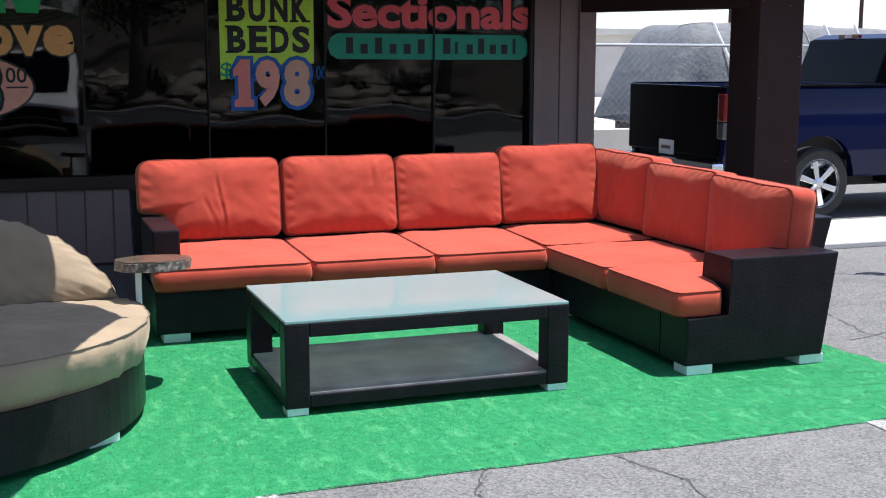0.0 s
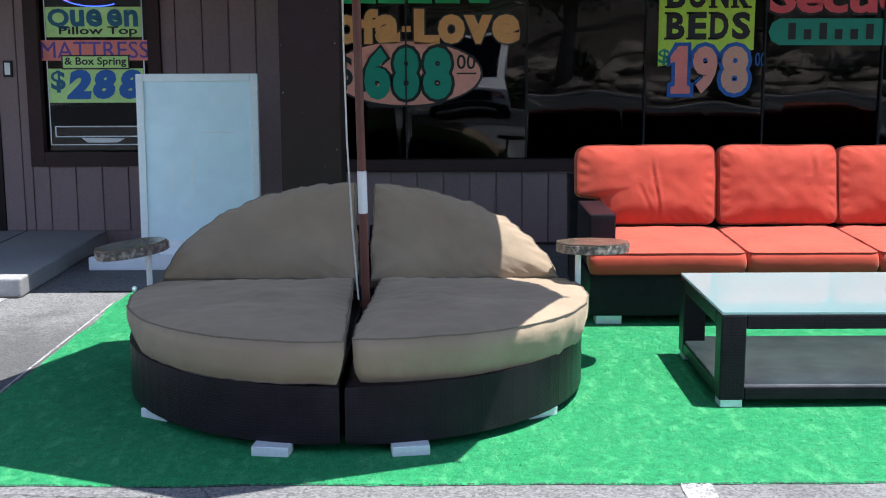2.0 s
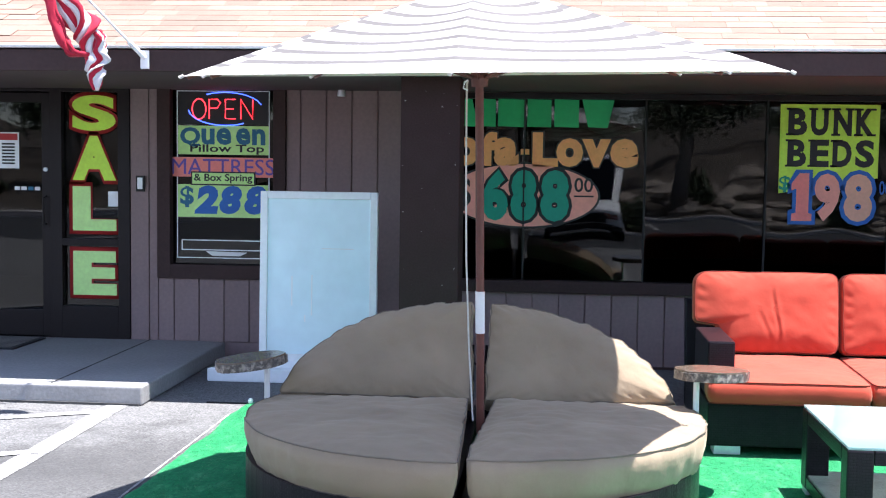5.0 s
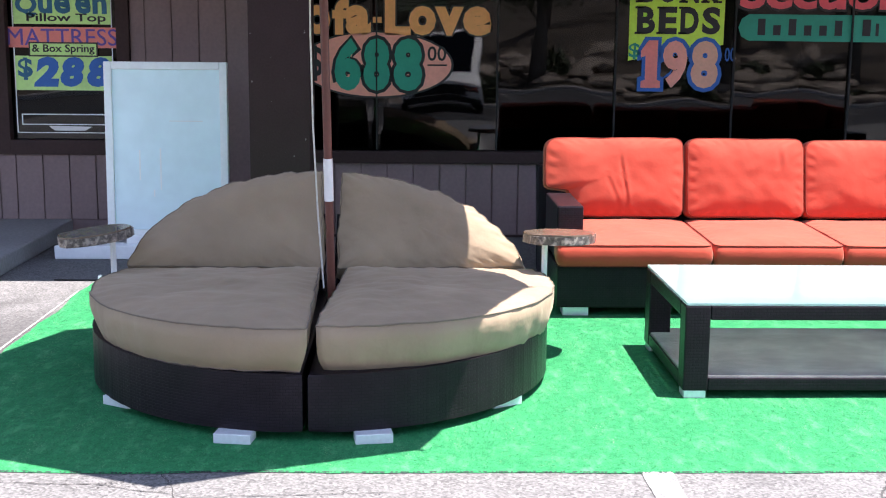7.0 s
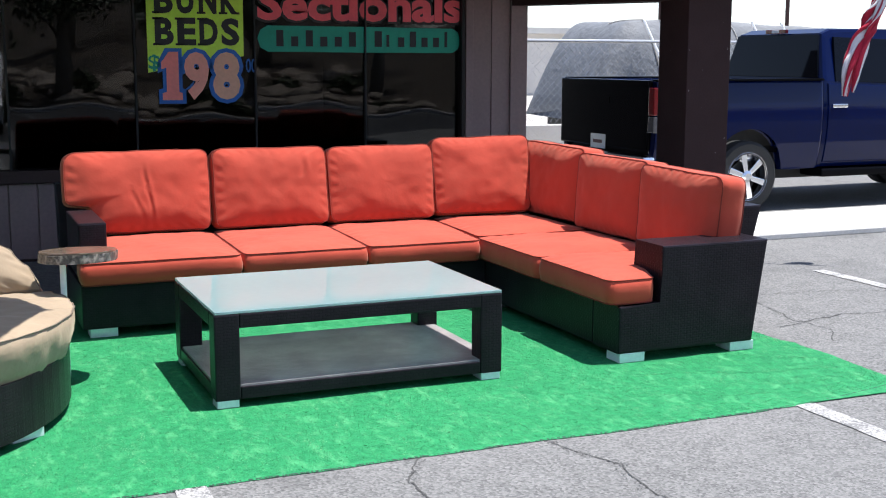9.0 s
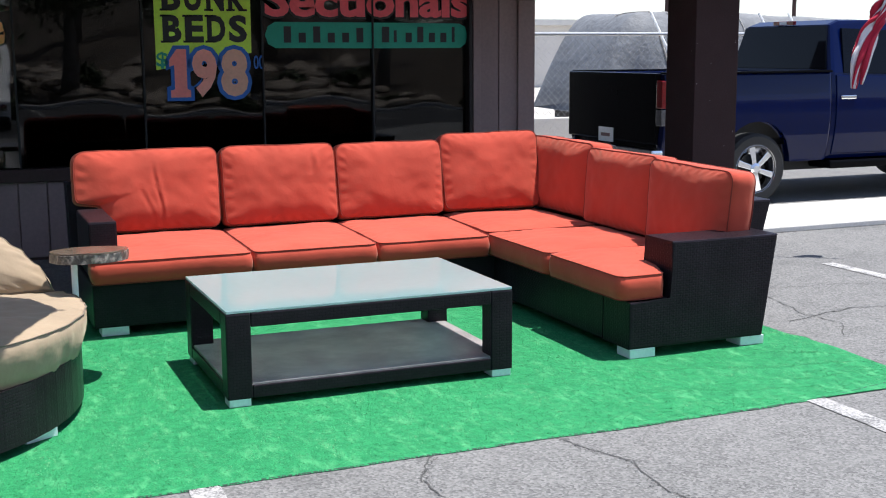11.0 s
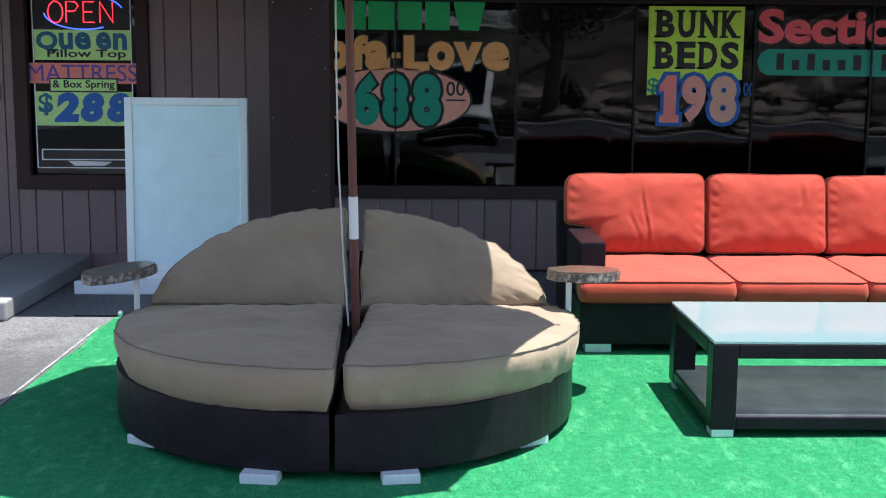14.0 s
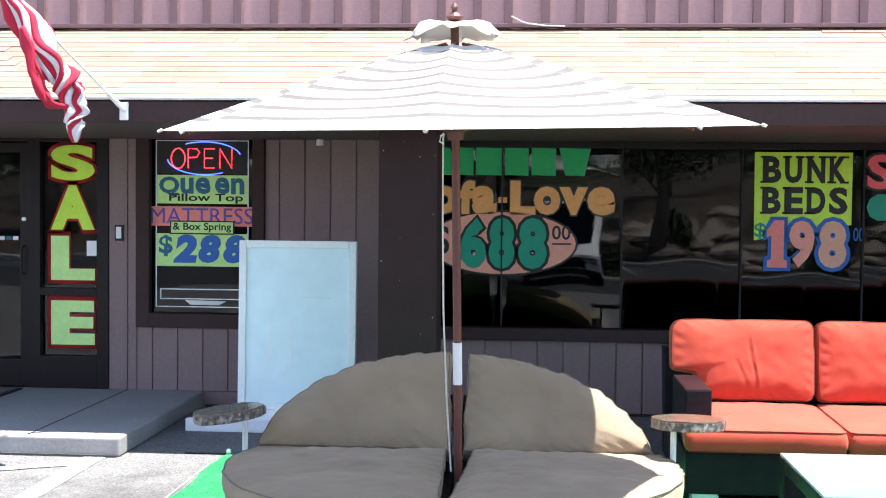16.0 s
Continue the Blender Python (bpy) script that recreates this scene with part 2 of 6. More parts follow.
PIPING = fabric("dark red piping", (0.2, 0.03, 0.017), 0.1)
TAUPE = fabric("taupe canvas", (0.305, 0.232, 0.156), 0.4)
for cloth, amount in ((ORANGE, 0.22), (TAUPE, 0.2)):
    pile = cloth.node_tree.nodes["Principled BSDF"].inputs
    pile["Sheen Weight"].default_value, pile["Sheen Roughness"].default_value, pile["Sheen Tint"].default_value = amount, 0.45, (1.0, 0.82, 0.62, 1)
# piping of the same canvas; the shadow along its seam darkens the colour
TAUPE_PIPE = fabric("seam-shadow taupe piping", (0.19, 0.15, 0.11), 0.1)
# espresso wicker lightened: sun through the glass top put into the shelf colour
LIT_WICKER = wicker("lit espresso wicker", (0.23, 0.215, 0.218))
WICKER = wicker("espresso wicker", (0.0135, 0.0102, 0.0138))
ALU = plain("brushed aluminium", (0.74, 0.78, 0.81), 0.4, metal=0.3, vary=0.1)
WHITE = plain("white paint", (0.84, 0.86, 0.86), 0.45, vary=0.06, big=2, fine=30, bumps=0.1)
WHITEMETAL = plain("white coated metal", (0.75, 0.75, 0.74), 0.35, vary=0.05)
MAHOGANY = plain("mahogany wood", (0.11, 0.032, 0.022), 0.45, vary=0.25, big=3, fine=50)
CANOPY = fabric("cream canvas", (0.62, 0.6, 0.56), 0.2)
STRIPE = fabric("grey stripe canvas", (0.13, 0.12, 0.112), 0.2)
for cloth in (CANOPY, STRIPE):
    cnt = cloth.node_tree
    thru, both = cnt.nodes.new("ShaderNodeBsdfTranslucent"), cnt.nodes.new("ShaderNodeMixShader")
    thru.inputs[0].default_value, both.inputs[0].default_value = (0.82, 0.68, 0.52, 1), 0.1
    cnt.links.new(cnt.nodes["Principled BSDF"].outputs[0], both.inputs[1])
    cnt.links.new(thru.outputs[0], both.inputs[2])
    cnt.links.new(both.outputs[0], cnt.nodes["Material Output"].inputs["Surface"])
SLICE = plain("petrified wood", (0.13, 0.095, 0.07), 0.18, vary=0.6, big=14, fine=60, bumps=0.1)
BARK, nt, b = nodes_of("petrified bark")
co = nt.nodes.new("ShaderNodeTexCoord")
flecks, grain = add(nt, "TexNoise", Scale=34.0, Detail=4, Roughness=0.6), add(nt, "TexNoise", Scale=110.0, Detail=3)
for n in (flecks, grain):
    nt.links.new(co.outputs["Object"], n.inputs["Vector"])
nt.links.new(mix(nt, 0.3, ramp(nt, flecks.outputs[0], (0.028, 0.021, 0.018), (0.34, 0.29, 0.24), 0.47, 0.62), ramp(nt, grain.outputs[0], (0.03, 0.025, 0.02), (0.3, 0.26, 0.22))), b.inputs["Base Color"])
b.inputs["Roughness"].default_value = 0.4
bump(nt, b, flecks.outputs[0], 0.8, 0.006)
ROPE = plain("pale cord", (0.55, 0.53, 0.48), 0.8)
BLACK = plain("black rubber", (0.012, 0.012, 0.012), 0.7, vary=0.3)
DARKGLASS = window_glass("tinted shop glass", (0.25, 0.26, 0.26))
# near-black colour stands in for the unlit, unseen interior
ROOM = plain("unlit showroom", (0.02, 0.019, 0.02), 0.9)
ANODISED = plain("dark bronze aluminium", (0.014, 0.01, 0.01), 0.4, vary=0.2, spec=0.2)
TRUCKBLUE = plain("blue car paint", (0.001, 0.005, 0.04), 0.05, vary=0.05, bumps=0, spec=0.17)
TRUCKDARK = plain("near-black truck paint", (0.003, 0.003, 0.004), 0.2, vary=0.1, bumps=0, spec=0.05)
CARGLASS = plain("car glass", (0.003, 0.004, 0.007), 0.03, vary=0.1, bumps=0, spec=0.12)
CHROME = plain("chrome", (0.8, 0.81, 0.83), 0.12, metal=1.0, vary=0.03, bumps=0)
TAILRED = plain("red lamp lens", (0.14, 0.003, 0.005), 0.15, vary=0.1, bumps=0)
TARP = plain("grey tarpaulin", (0.135, 0.142, 0.152), 0.7, vary=0.26, big=1.6, fine=7, bumps=0.5, dist=0.05)
GALV = plain("galvanised steel", (0.5, 0.5, 0.5), 0.4, metal=0.7)
FLAGRED = fabric("flag red", (0.42, 0.02, 0.045), 0.2)
FLAGWHITE = fabric("flag white", (0.66, 0.62, 0.62), 0.2)
FLAGBLUE = fabric("flag blue", (0.02, 0.025, 0.1), 0.2)


def paint(name, c):
    return plain("window paint " + name, tuple(min(0.88, v * 1.5) for v in c), 0.55, vary=0.1, big=7, fine=40, bumps=0.1)


P_GREEN, P_LIME, P_BLACK = paint("green", (0.008, 0.29, 0.09)), paint("lime", (0.4, 0.59, 0.05)), paint("black", (0.006, 0.006, 0.006))
P_ORANGE, P_PINK, P_BLUE, P_TEAL = paint("orange", (0.6, 0.26, 0.085)), paint("pink", (0.6, 0.24, 0.18)), paint("blue", (0.01, 0.085, 0.3)), paint("teal", (0.003, 0.2, 0.13))
P_CORAL, P_MINT, P_VIOLET, P_NAVY = paint("coral", (0.6, 0.08, 0.095)), paint("mint", (0.38, 0.58, 0.2)), paint("violet", (0.09, 0.05, 0.25)), paint("navy", (0.008, 0.09, 0.16))
P_MAROON, P_SALMON, P_TAN = paint("maroon", (0.26, 0.012, 0.012)), paint("salmon", (0.6, 0.17, 0.14)), paint("tan", (0.5, 0.27, 0.18))


# ---- building helpers ----
def link(name, bm, mat, parent=None, label="", smooth=False):
    me = bpy.data.meshes.new(name)
    bmesh.ops.recalc_face_normals(bm, faces=bm.faces)
    bm.to_mesh(me)
    bm.free()
    if smooth:
        me.polygons.foreach_set("use_smooth", [True] * len(me.polygons))
    me.materials.append(mat)
    ob = new(name, me)
    if parent is not None:
        ob.parent = parent
    if label:
        tagged(ob, label)
    return ob


def part(name, bm, mat, parent, label="", smooth=False):
    return link(name, bm, mat, parent, label, smooth)


def thing(name, at, label, category, group="", kind="", rz=0.0):
    ob = new(name)
    ob.empty_display_size = 0.1
    ob.matrix_world = pose(*at, 0, 0, rz)
    return tagged(ob, label, category, group, kind)


def box(x0, x1, y0, y1, z0, z1, bevel=0.0, bm=None, seg=2):
    bm = bm or bmesh.new()
    made = bmesh.ops.create_cube(bm, size=1.0)["verts"]
    for v in made:
        v.co = Vector((x0 + (v.co.x + 0.5) * (x1 - x0), y0 + (v.co.y + 0.5) * (y1 - y0), z0 + (v.co.z + 0.5) * (z1 - z0)))
    if bevel:
        edges = list({e for v in made for e in v.link_edges})
        bmesh.ops.bevel(bm, geom=edges, offset=bevel, segments=seg, profile=0.6, affect="EDGES")
    return bm


def prism(outline, z0, z1, bevel=0.0, m=None):
    """An upright slab over a plan outline."""
    bm = bmesh.new()
    low, high = [bm.verts.new((x, y, z0)) for x, y in outline], [bm.verts.new((x, y, z1)) for x, y in outline]
    bm.faces.new(low[::-1])
    bm.faces.new(high)
    n = len(outline)
    for i in range(n):
        bm.faces.new((low[i], low[(i + 1) % n], high[(i + 1) % n], high[i]))
    if bevel:
        rim = [e for e in bm.edges if abs(e.verts[0].co.z - e.verts[1].co.z) < 1e-6]
        bmesh.ops.bevel(bm, geom=rim, offset=bevel, segments=2, profile=0.6, affect="EDGES")
    if m:
        bm.transform(m)
    return bm


def tube(points, r, closed=False, seg=6, bm=None, taper=None):
    bm = bm or bmesh.new()
    pts = [Vector(p) for p in points]
    n, rings = len(pts), []
    for i, p in enumerate(pts):
        a, b = (pts[(i - 1) % n], pts[(i + 1) % n]) if closed else (pts[max(0, i - 1)], pts[min(n - 1, i + 1)])
        d = (b - a).normalized()
        u = d.cross(Vector((0, 0, 1)) if abs(d.z) < 0.9 else Vector((1, 0, 0))).normalized()
        w = d.cross(u)
        rr = r if taper is None else r + (taper - r) * i / (n - 1)
        rings.append([bm.verts.new(p + (u * math.cos(k * math.tau / seg) + w * math.sin(k * math.tau / seg)) * rr) for k in range(seg)])
    for i in range(n if closed else n - 1):
        a, b = rings[i], rings[(i + 1) % n]
        shift = 0
        if closed and i == n - 1:
            shift = min(range(seg), key=lambda s: (a[0].co - b[s].co).length)
        for k in range(seg):
            bm.faces.new((a[k], a[(k + 1) % seg], b[(k + 1 + shift) % seg], b[(k + shift) % seg]))
    if not closed:
        bm.faces.new(rings[0][::-1])
        bm.faces.new(rings[-1])
    return bm


def lathe(profile, seg=28, bm=None, at=(0, 0, 0), ring=False):
    """Turned about z: rows of radius and height."""
    bm = bm or bmesh.new()
    rings = [[bm.verts.new((at[0] + r * math.cos(k * math.tau / seg), at[1] + r * math.sin(k * math.tau / seg), at[2] + z)) for k in range(seg)] for r, z in profile]
    for a, b in zip(rings, rings[1:] + (rings[:1] if ring else [])):
        for k in range(seg):
            bm.faces.new((a[k], a[(k + 1) % seg], b[(k + 1) % seg], b[k]))
    if not ring:
        bm.faces.new(rings[0][::-1])
        bm.faces.new(rings[-1])
    return bm


def rounded(corners, n=150):
    """An outline with rounded corners, from rows of x, y and radius, as n even points."""
    dense, k = [], len(corners)
    for i, (x, y, r) in enumerate(corners):
        p, a, b = Vector((x, y)), Vector(corners[i - 1][:2]), Vector(corners[(i + 1) % k][:2])
        p0, p1 = p + (a - p).normalized() * r, p + (b - p).normalized() * r
        for s in range(9):
            f = s / 8
            dense.append(p0 * (1 - f) ** 2 + p * 2 * f * (1 - f) + p1 * f * f)
    return resample(dense, n)


def resample(dense, n):
    loop = dense + [dense[0]]
    run = [0.0]
    for a, b in zip(loop, loop[1:]):
        run.append(run[-1] + (b - a).length)
    out, j = [], 0
    for i in range(n):
        want = run[-1] * i / n
        while run[j + 1] < want:
            j += 1
        f = (want - run[j]) / max(1e-9, run[j + 1] - run[j])
        out.append(loop[j].lerp(loop[j + 1], f))
    return out


def cushion(name, outline, th, mat, pipe_mat, parent, m, crown=0.3, seed=0, label="", rough=1.0, sag=0.0, creases=(), scallop=0.0, pipe=0.0036, tuck=0.0):
    """A stuffed box cushion over an outline: seams with piping, crowned faces, puckers along the seams."""
    n = len(outline)
    c = sum(outline, Vector((0, 0))) / n
    bm, rings = bmesh.new(), []
    span = max((p - c).length for p in outline)
    steps = [0.03 + 0.03 * k for k in range(28)] + [0.885, 0.91, 0.935, 0.96, 0.985]
    prof = [(s, -1) for s in steps] + [(1.004, -0.4), (1.008, 0), (1.004, 0.4)] + [(s, 1) for s in steps[::-1]]
    for s, side in prof:
        ring = []
        for i, p in enumerate(outline):
            q = c + (p - c) * s * (1 - tuck * (0.5 - 0.5 * side))
            if abs(side) == 1:
                z = th * 0.5 * side * (0.76 + (0.24 + crown) * (1 - s ** 4))
                nz = noise.noise(Vector((q.x * 4.3, q.y * 4.3, seed * 7.7 + side)))
                nf = noise.noise(Vector((q.x * 13, q.y * 13, seed * 3.1 + side)))
                z += rough * (0.012 * nz + 0.004 * nf) * (1 - s ** 6)
                z += rough * 0.003 * math.sin(i * 1.3 + seed + 2 * noise.noise(Vector((i * 0.3, seed, 0)))) * max(0, 1 - abs(s - 0.9) / 0.09)
                if side > 0:
                    z -= sag * (1 - s ** 2)
                    for (ax, ay), (bx, by), deep, wide in creases:
                        a, d = Vector((ax, ay)), Vector((bx - ax, by - ay))
                        f = (q - a).dot(d) / d.length_squared
                        if 0 < f < 1:
                            gap = (q - a).dot(Vector((-d.y, d.x)).normalized()) + 0.006 * math.sin(f * 7)
                            z += deep * math.sin(math.pi * f) ** 0.7 * (0.9 * math.exp(-((gap - 1.4 * wide) / wide) ** 2) - math.exp(-(gap / wide) ** 2))
            else:
                z = th * 0.38 * side + 0.004 * noise.noise(Vector((q.x * 9, q.y * 9, seed)))
            wob = 0.006 * rough * noise.noise(Vector((p.x * 6, p.y * 6, seed + 20 + z * 4)))
            if scallop and s > 0.94:
                k = noise.noise(Vector((p.x * 13, p.y * 13, seed + 40 + side))) + 0.6 * noise.noise(Vector((p.x * 27, p.y * 27, seed + 50 + side)))
                wob += scallop * k
                z += scallop * 0.5 * k * (1 if side > 0 else -1)
            q = q + (p - c).normalized() * wob
            ring.append(bm.verts.new((q.x, q.y, z)))
        rings.append(ring)
    for a, b in zip(rings, rings[1:]):
        for k in range(n):
            bm.faces.new((a[k], a[(k + 1) % n], b[(k + 1) % n], b[k]))
    bm.faces.new(rings[0][::-1])
    bm.faces.new(rings[-1])
    seams = [[m @ v.co.copy() for v in rings[i]] for i in (len(steps) - 1, len(steps) + 3)]
    bm.transform(m)
    ob = part(name, bm, mat, parent, label, smooth=True)
    for seam in seams:
        part("piping", tube(seam, pipe, True, 5), pipe_mat, ob, smooth=True)
    return ob


def text_bm(body, x, z, w, h, y=0.0, bold=0.0, deep=0.002, shear=0.0, bow=0.0, fine=3):
    """Lettering in the built-in font, set upright in the xz plane, facing -y, filling w by h from its lower left corner."""
    cu = bpy.data.curves.new("letters", "FONT")
    cu.body, cu.size, cu.offset, cu.shear, cu.resolution_u = body, 1.0, bold, shear, fine
    ob = bpy.data.objects.new("letters", cu)
    scene.collection.objects.link(ob)
    bpy.context.view_layer.update()
    me = bpy.data.meshes.new_from_object(ob.evaluated_get(bpy.context.evaluated_depsgraph_get()))
    bpy.data.objects.remove(ob)
    bpy.data.curves.remove(cu)
    bm = bmesh.new()
    bm.from_mesh(me)
    bpy.data.meshes.remove(me)
    xs, ys = [v.co.x for v in bm.verts], [v.co.y for v in bm.verts]
    x0, x1, y0, y1 = min(xs), max(xs), min(ys), max(ys)
    for v in bm.verts:
        fx, fy = (v.co.x - x0) / (x1 - x0), (v.co.y - y0) / (y1 - y0)
        v.co = Vector((x + fx * w, y, z + fy * h + bow * (1 - (2 * fx - 1) ** 2)))
    faces = bmesh.ops.extrude_face_region(bm, geom=bm.faces[:])["geom"]
    for g in faces:
        if isinstance(g, bmesh.types.BMVert):
            g.co.y -= deep
    return bm


def panel_xz(outline, y, deep=0.002):
    """A thin painted patch in the xz plane, facing -y."""
    return prism([(x, z) for x, z in outline], 0, deep, m=Matrix.Translation((0, y, 0)) @ Matrix.Rotation(radians(90), 4, "X"))


def rect(x0, x1, z0, z1):
    return [(x0, z0), (x1, z0), (x1, z1), (x0, z1)]


def ellipse(cx, cz, a, b, n=40):
    return [(cx + a * math.cos(k * math.tau / n), cz + b * math.sin(k * math.tau / n)) for k in range(n)]

# ---- large structure ----
ground = link("ground", box(-300, 300, -300, 300, -0.3, 0.0), ASPHALT)
tagged(ground, "worn grey asphalt of a parking lot", "ground", kind="structure")
lot = link("gravel_yard", box(4.9, 120, 13.4, 140, -0.1, 0.012), DIRT)
tagged(lot, "pale sunlit gravel yard behind the fence", "yard", kind="structure")

WALL_Y, EAVE_Y = 9.65, 7.68
DOOR, WIN1, WIN2 = (-5.3, -3.66, 0.13, 2.26), (-3.42, -2.35, 0.655, 2.25), (-1.38, 4.28, 0.70, 2.2)
core = bmesh.new()
for x0, x1, z0, z1 in ((-9, DOOR[0], 0, 3.1), (DOOR[0], DOOR[1], DOOR[3], 3.1), (DOOR[1], WIN1[0], 0, 3.1), (WIN1[0], WIN1[1], 0, WIN1[2]), (WIN1[0], WIN1[1], WIN1[3], 3.1),
                       (WIN1[1], WIN2[0], 0, 3.1), (WIN2[0], WIN2[1], 0, WIN2[2]), (WIN2[0], WIN2[1], WIN2[3], 3.1), (WIN2[1], 4.86, 0, 3.1)):
    box(x0, x1, WALL_Y + 0.022, WALL_Y + 0.18, z0, z1, bm=core)
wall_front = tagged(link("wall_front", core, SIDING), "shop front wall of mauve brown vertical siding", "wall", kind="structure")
rest = bmesh.new()
box(4.68, 4.86, WALL_Y + 0.18, 15, 0, 3.1, bm=rest)
box(-9, 4.86, 15, 15.2, 0, 3.1, bm=rest)
box(-9.2, -9, WALL_Y, 15.2, 0, 3.1, bm=rest)
tagged(link("wall_back", rest, ROOM), "near-black closing walls of the unlit showroom", "wall", kind="structure")
tagged(link("floor", box(-9, 4.68, WALL_Y + 0.18, 15, 0.0, 0.1), ROOM), "unlit showroom floor behind the glass", "floor", kind="structure")
tagged(link("ceiling", box(-9, 4.68, WALL_Y + 0.18, 15, 2.75, 2.85), ROOM), "unlit showroom ceiling", "ceiling", kind="structure")

# porch roof
ROOF0, ROOF1, X0, X1 = (EAVE_Y, 2.37), (9.2, 3.05), -9.0, 6.2
roof = prism([(ROOF0[0] + 0.02, ROOF0[1] - 0.03), (ROOF1[0], ROOF1[1] - 0.03), (ROOF1[0], ROOF1[1] - 0.1), (ROOF0[0] + 0.02, ROOF0[1] - 0.1)], X0, X1,
             m=Matrix(((0, 0, 1, 0), (1, 0, 0, 0), (0, 1, 0, 0), (0, 0, 0, 1))))
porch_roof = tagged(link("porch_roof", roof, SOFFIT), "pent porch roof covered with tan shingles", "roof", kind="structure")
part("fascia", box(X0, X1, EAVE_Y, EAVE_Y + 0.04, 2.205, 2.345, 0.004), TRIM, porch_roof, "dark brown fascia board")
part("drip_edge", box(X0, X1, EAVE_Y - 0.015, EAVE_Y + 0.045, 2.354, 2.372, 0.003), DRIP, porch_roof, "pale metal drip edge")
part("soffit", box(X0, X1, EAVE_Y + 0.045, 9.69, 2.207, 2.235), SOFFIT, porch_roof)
tagged(link("porch_beam", prism([(4.72, 9.64), (4.9, 9.64), (5.84, 8.1), (5.46, 8.1)], 2.0, 2.255, 0.004), COLUMN), "dark beam between wall corner and post", "beam", kind="structure")
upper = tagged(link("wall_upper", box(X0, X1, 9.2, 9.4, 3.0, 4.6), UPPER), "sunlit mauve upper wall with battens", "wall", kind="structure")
bat = None
for i in range(56):
    x = -8.75 + 0.2625 * i + 0.015 * math.sin(i * 2.3)
    if bat is None:
        bat = part("batten", box(-0.032, 0.032, -0.028, 0.0, 3.07, 4.6, 0.003), BATTEN, upper)
        bat.location = (x, 9.198, 0)
    else:
        b = bpy.data.objects.new("batten", bat.data)
        scene.collection.objects.link(b)
        b.parent, b.location = upper, (x, 9.198, 0)
part("flashing", box(X0, X1, 9.13, 9.196, 3.04, 3.07, 0.004), BATTEN, upper)

cable = thing("loose_cable", (0, 0, 0), "thin pale loose cable lying on the roof edge by the wall", "cable")
part("wire", tube([(-0.343, 9.13, 3.124), (-0.27, 9.125, 3.085), (-0.213, 9.12, 3.066), (-0.085, 9.12, 3.05), (0.065, 9.12, 3.046)], 0.006, seg=6), ROPE, cable)


def column(x, label):
    c = thing("porch_column", (x, 8.2, 0), label, "column", "porch columns", "structure")
    part("shaft", box(-0.2, 0.2, -0.2, 0.2, 0, 2.26, 0.008), COLUMN, c)
    part("plinth", box(-0.206, 0.206, -0.206, 0.206, 0, 0.12, 0.006), TRIM, c)
    return c


column(-1.0, "dark brown square porch column with chipped paint")
column(5.64, "dark brown square porch column at the corner")

# corner boards at the end of the wall
for x0, x1 in ((4.72, 4.88), (4.29, 4.36)):
    tagged(link("trim", box(x0, x1, WALL_Y - 0.02, WALL_Y + 0.02, 0, 2.26, 0.004), SIDING), "mauve brown corner board", "trim", kind="structure")

# raised walk
walkway = tagged(link("pavement", box(-9, -2.86, 7.63, WALL_Y + 0.02, 0, 0.13, 0.02, seg=4), CONCRETE), "raised concrete walk with a worn pale lip", "walkway", kind="structure")
part("joint", box(-3.498, -3.491, 7.66, WALL_Y, 0.128, 0.134), CRACK, walkway)
part("joint", box(-5.598, -5.591, 7.66, WALL_Y, 0.128, 0.134), CRACK, walkway)
# dark strip stands in for the shadow line under the slab's lip
part("gap", box(-9, -2.88, 7.612, 7.629, 0.0, 0.016), CRACK, walkway, "dark strip for the shadow at the foot of the slab")
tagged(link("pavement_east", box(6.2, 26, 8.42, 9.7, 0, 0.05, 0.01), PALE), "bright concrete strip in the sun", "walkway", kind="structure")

# shop door with sidelight
door = thing("door_1", (0, 0, 0), "dark bronze glass shop door with a sidelight", "door", kind="structure")
for x0, x1, z0, z1 in ((-5.3, -5.22, 0.13, 2.26), (-4.34, -4.24, 0.13, 2.26), (-3.76, -3.66, 0.13, 2.26), (-5.22, -4.34, 2.18, 2.26), (-4.24, -3.76, 2.18, 2.26),
                       (-4.24, -3.76, 0.905, 0.965), (-4.24, -3.76, 0.13, 0.4)):
    part("door_frame", box(x0, x1, WALL_Y - 0.01, WALL_Y + 0.09, z0, z1, 0.004), ANODISED, door)
for x0, x1, z0, z1 in ((-5.215, -5.13, 0.14, 2.17), (-4.42, -4.345, 0.14, 2.17), (-5.13, -4.42, 2.09, 2.17), (-5.13, -4.42, 0.14, 0.36), (-5.13, -4.42, 1.14, 1.18)):
    part("door_rail", box(x0, x1, WALL_Y + 0.015, WALL_Y + 0.06, z0, z1, 0.004), ANODISED, door)
part("pane", box(-5.13, -4.42, WALL_Y + 0.03, WALL_Y + 0.038, 0.36, 2.09), DARKGLASS, door)
part("pane", box(-4.24, -3.76, WALL_Y + 0.045, WALL_Y + 0.053, 0.965, 2.18), DARKGLASS, door)
part("pane", box(-4.24, -3.76, WALL_Y + 0.045, WALL_Y + 0.053, 0.4, 0.905), DARKGLASS, door)
part("door_handle", tube([(-4.385, WALL_Y + 0.012, 1.08), (-4.385, WALL_Y - 0.045, 1.09), (-4.385, WALL_Y - 0.045, 1.3), (-4.385, WALL_Y + 0.012, 1.31)], 0.01), ANODISED, door)
part("lock", lathe([(0.018, 0), (0.018, 0.012), (0.01, 0.016)], 14, at=(0, 0, 0)), ALU, door).matrix_local = pose(-4.385, WALL_Y + 0.014, 1.535, 90)
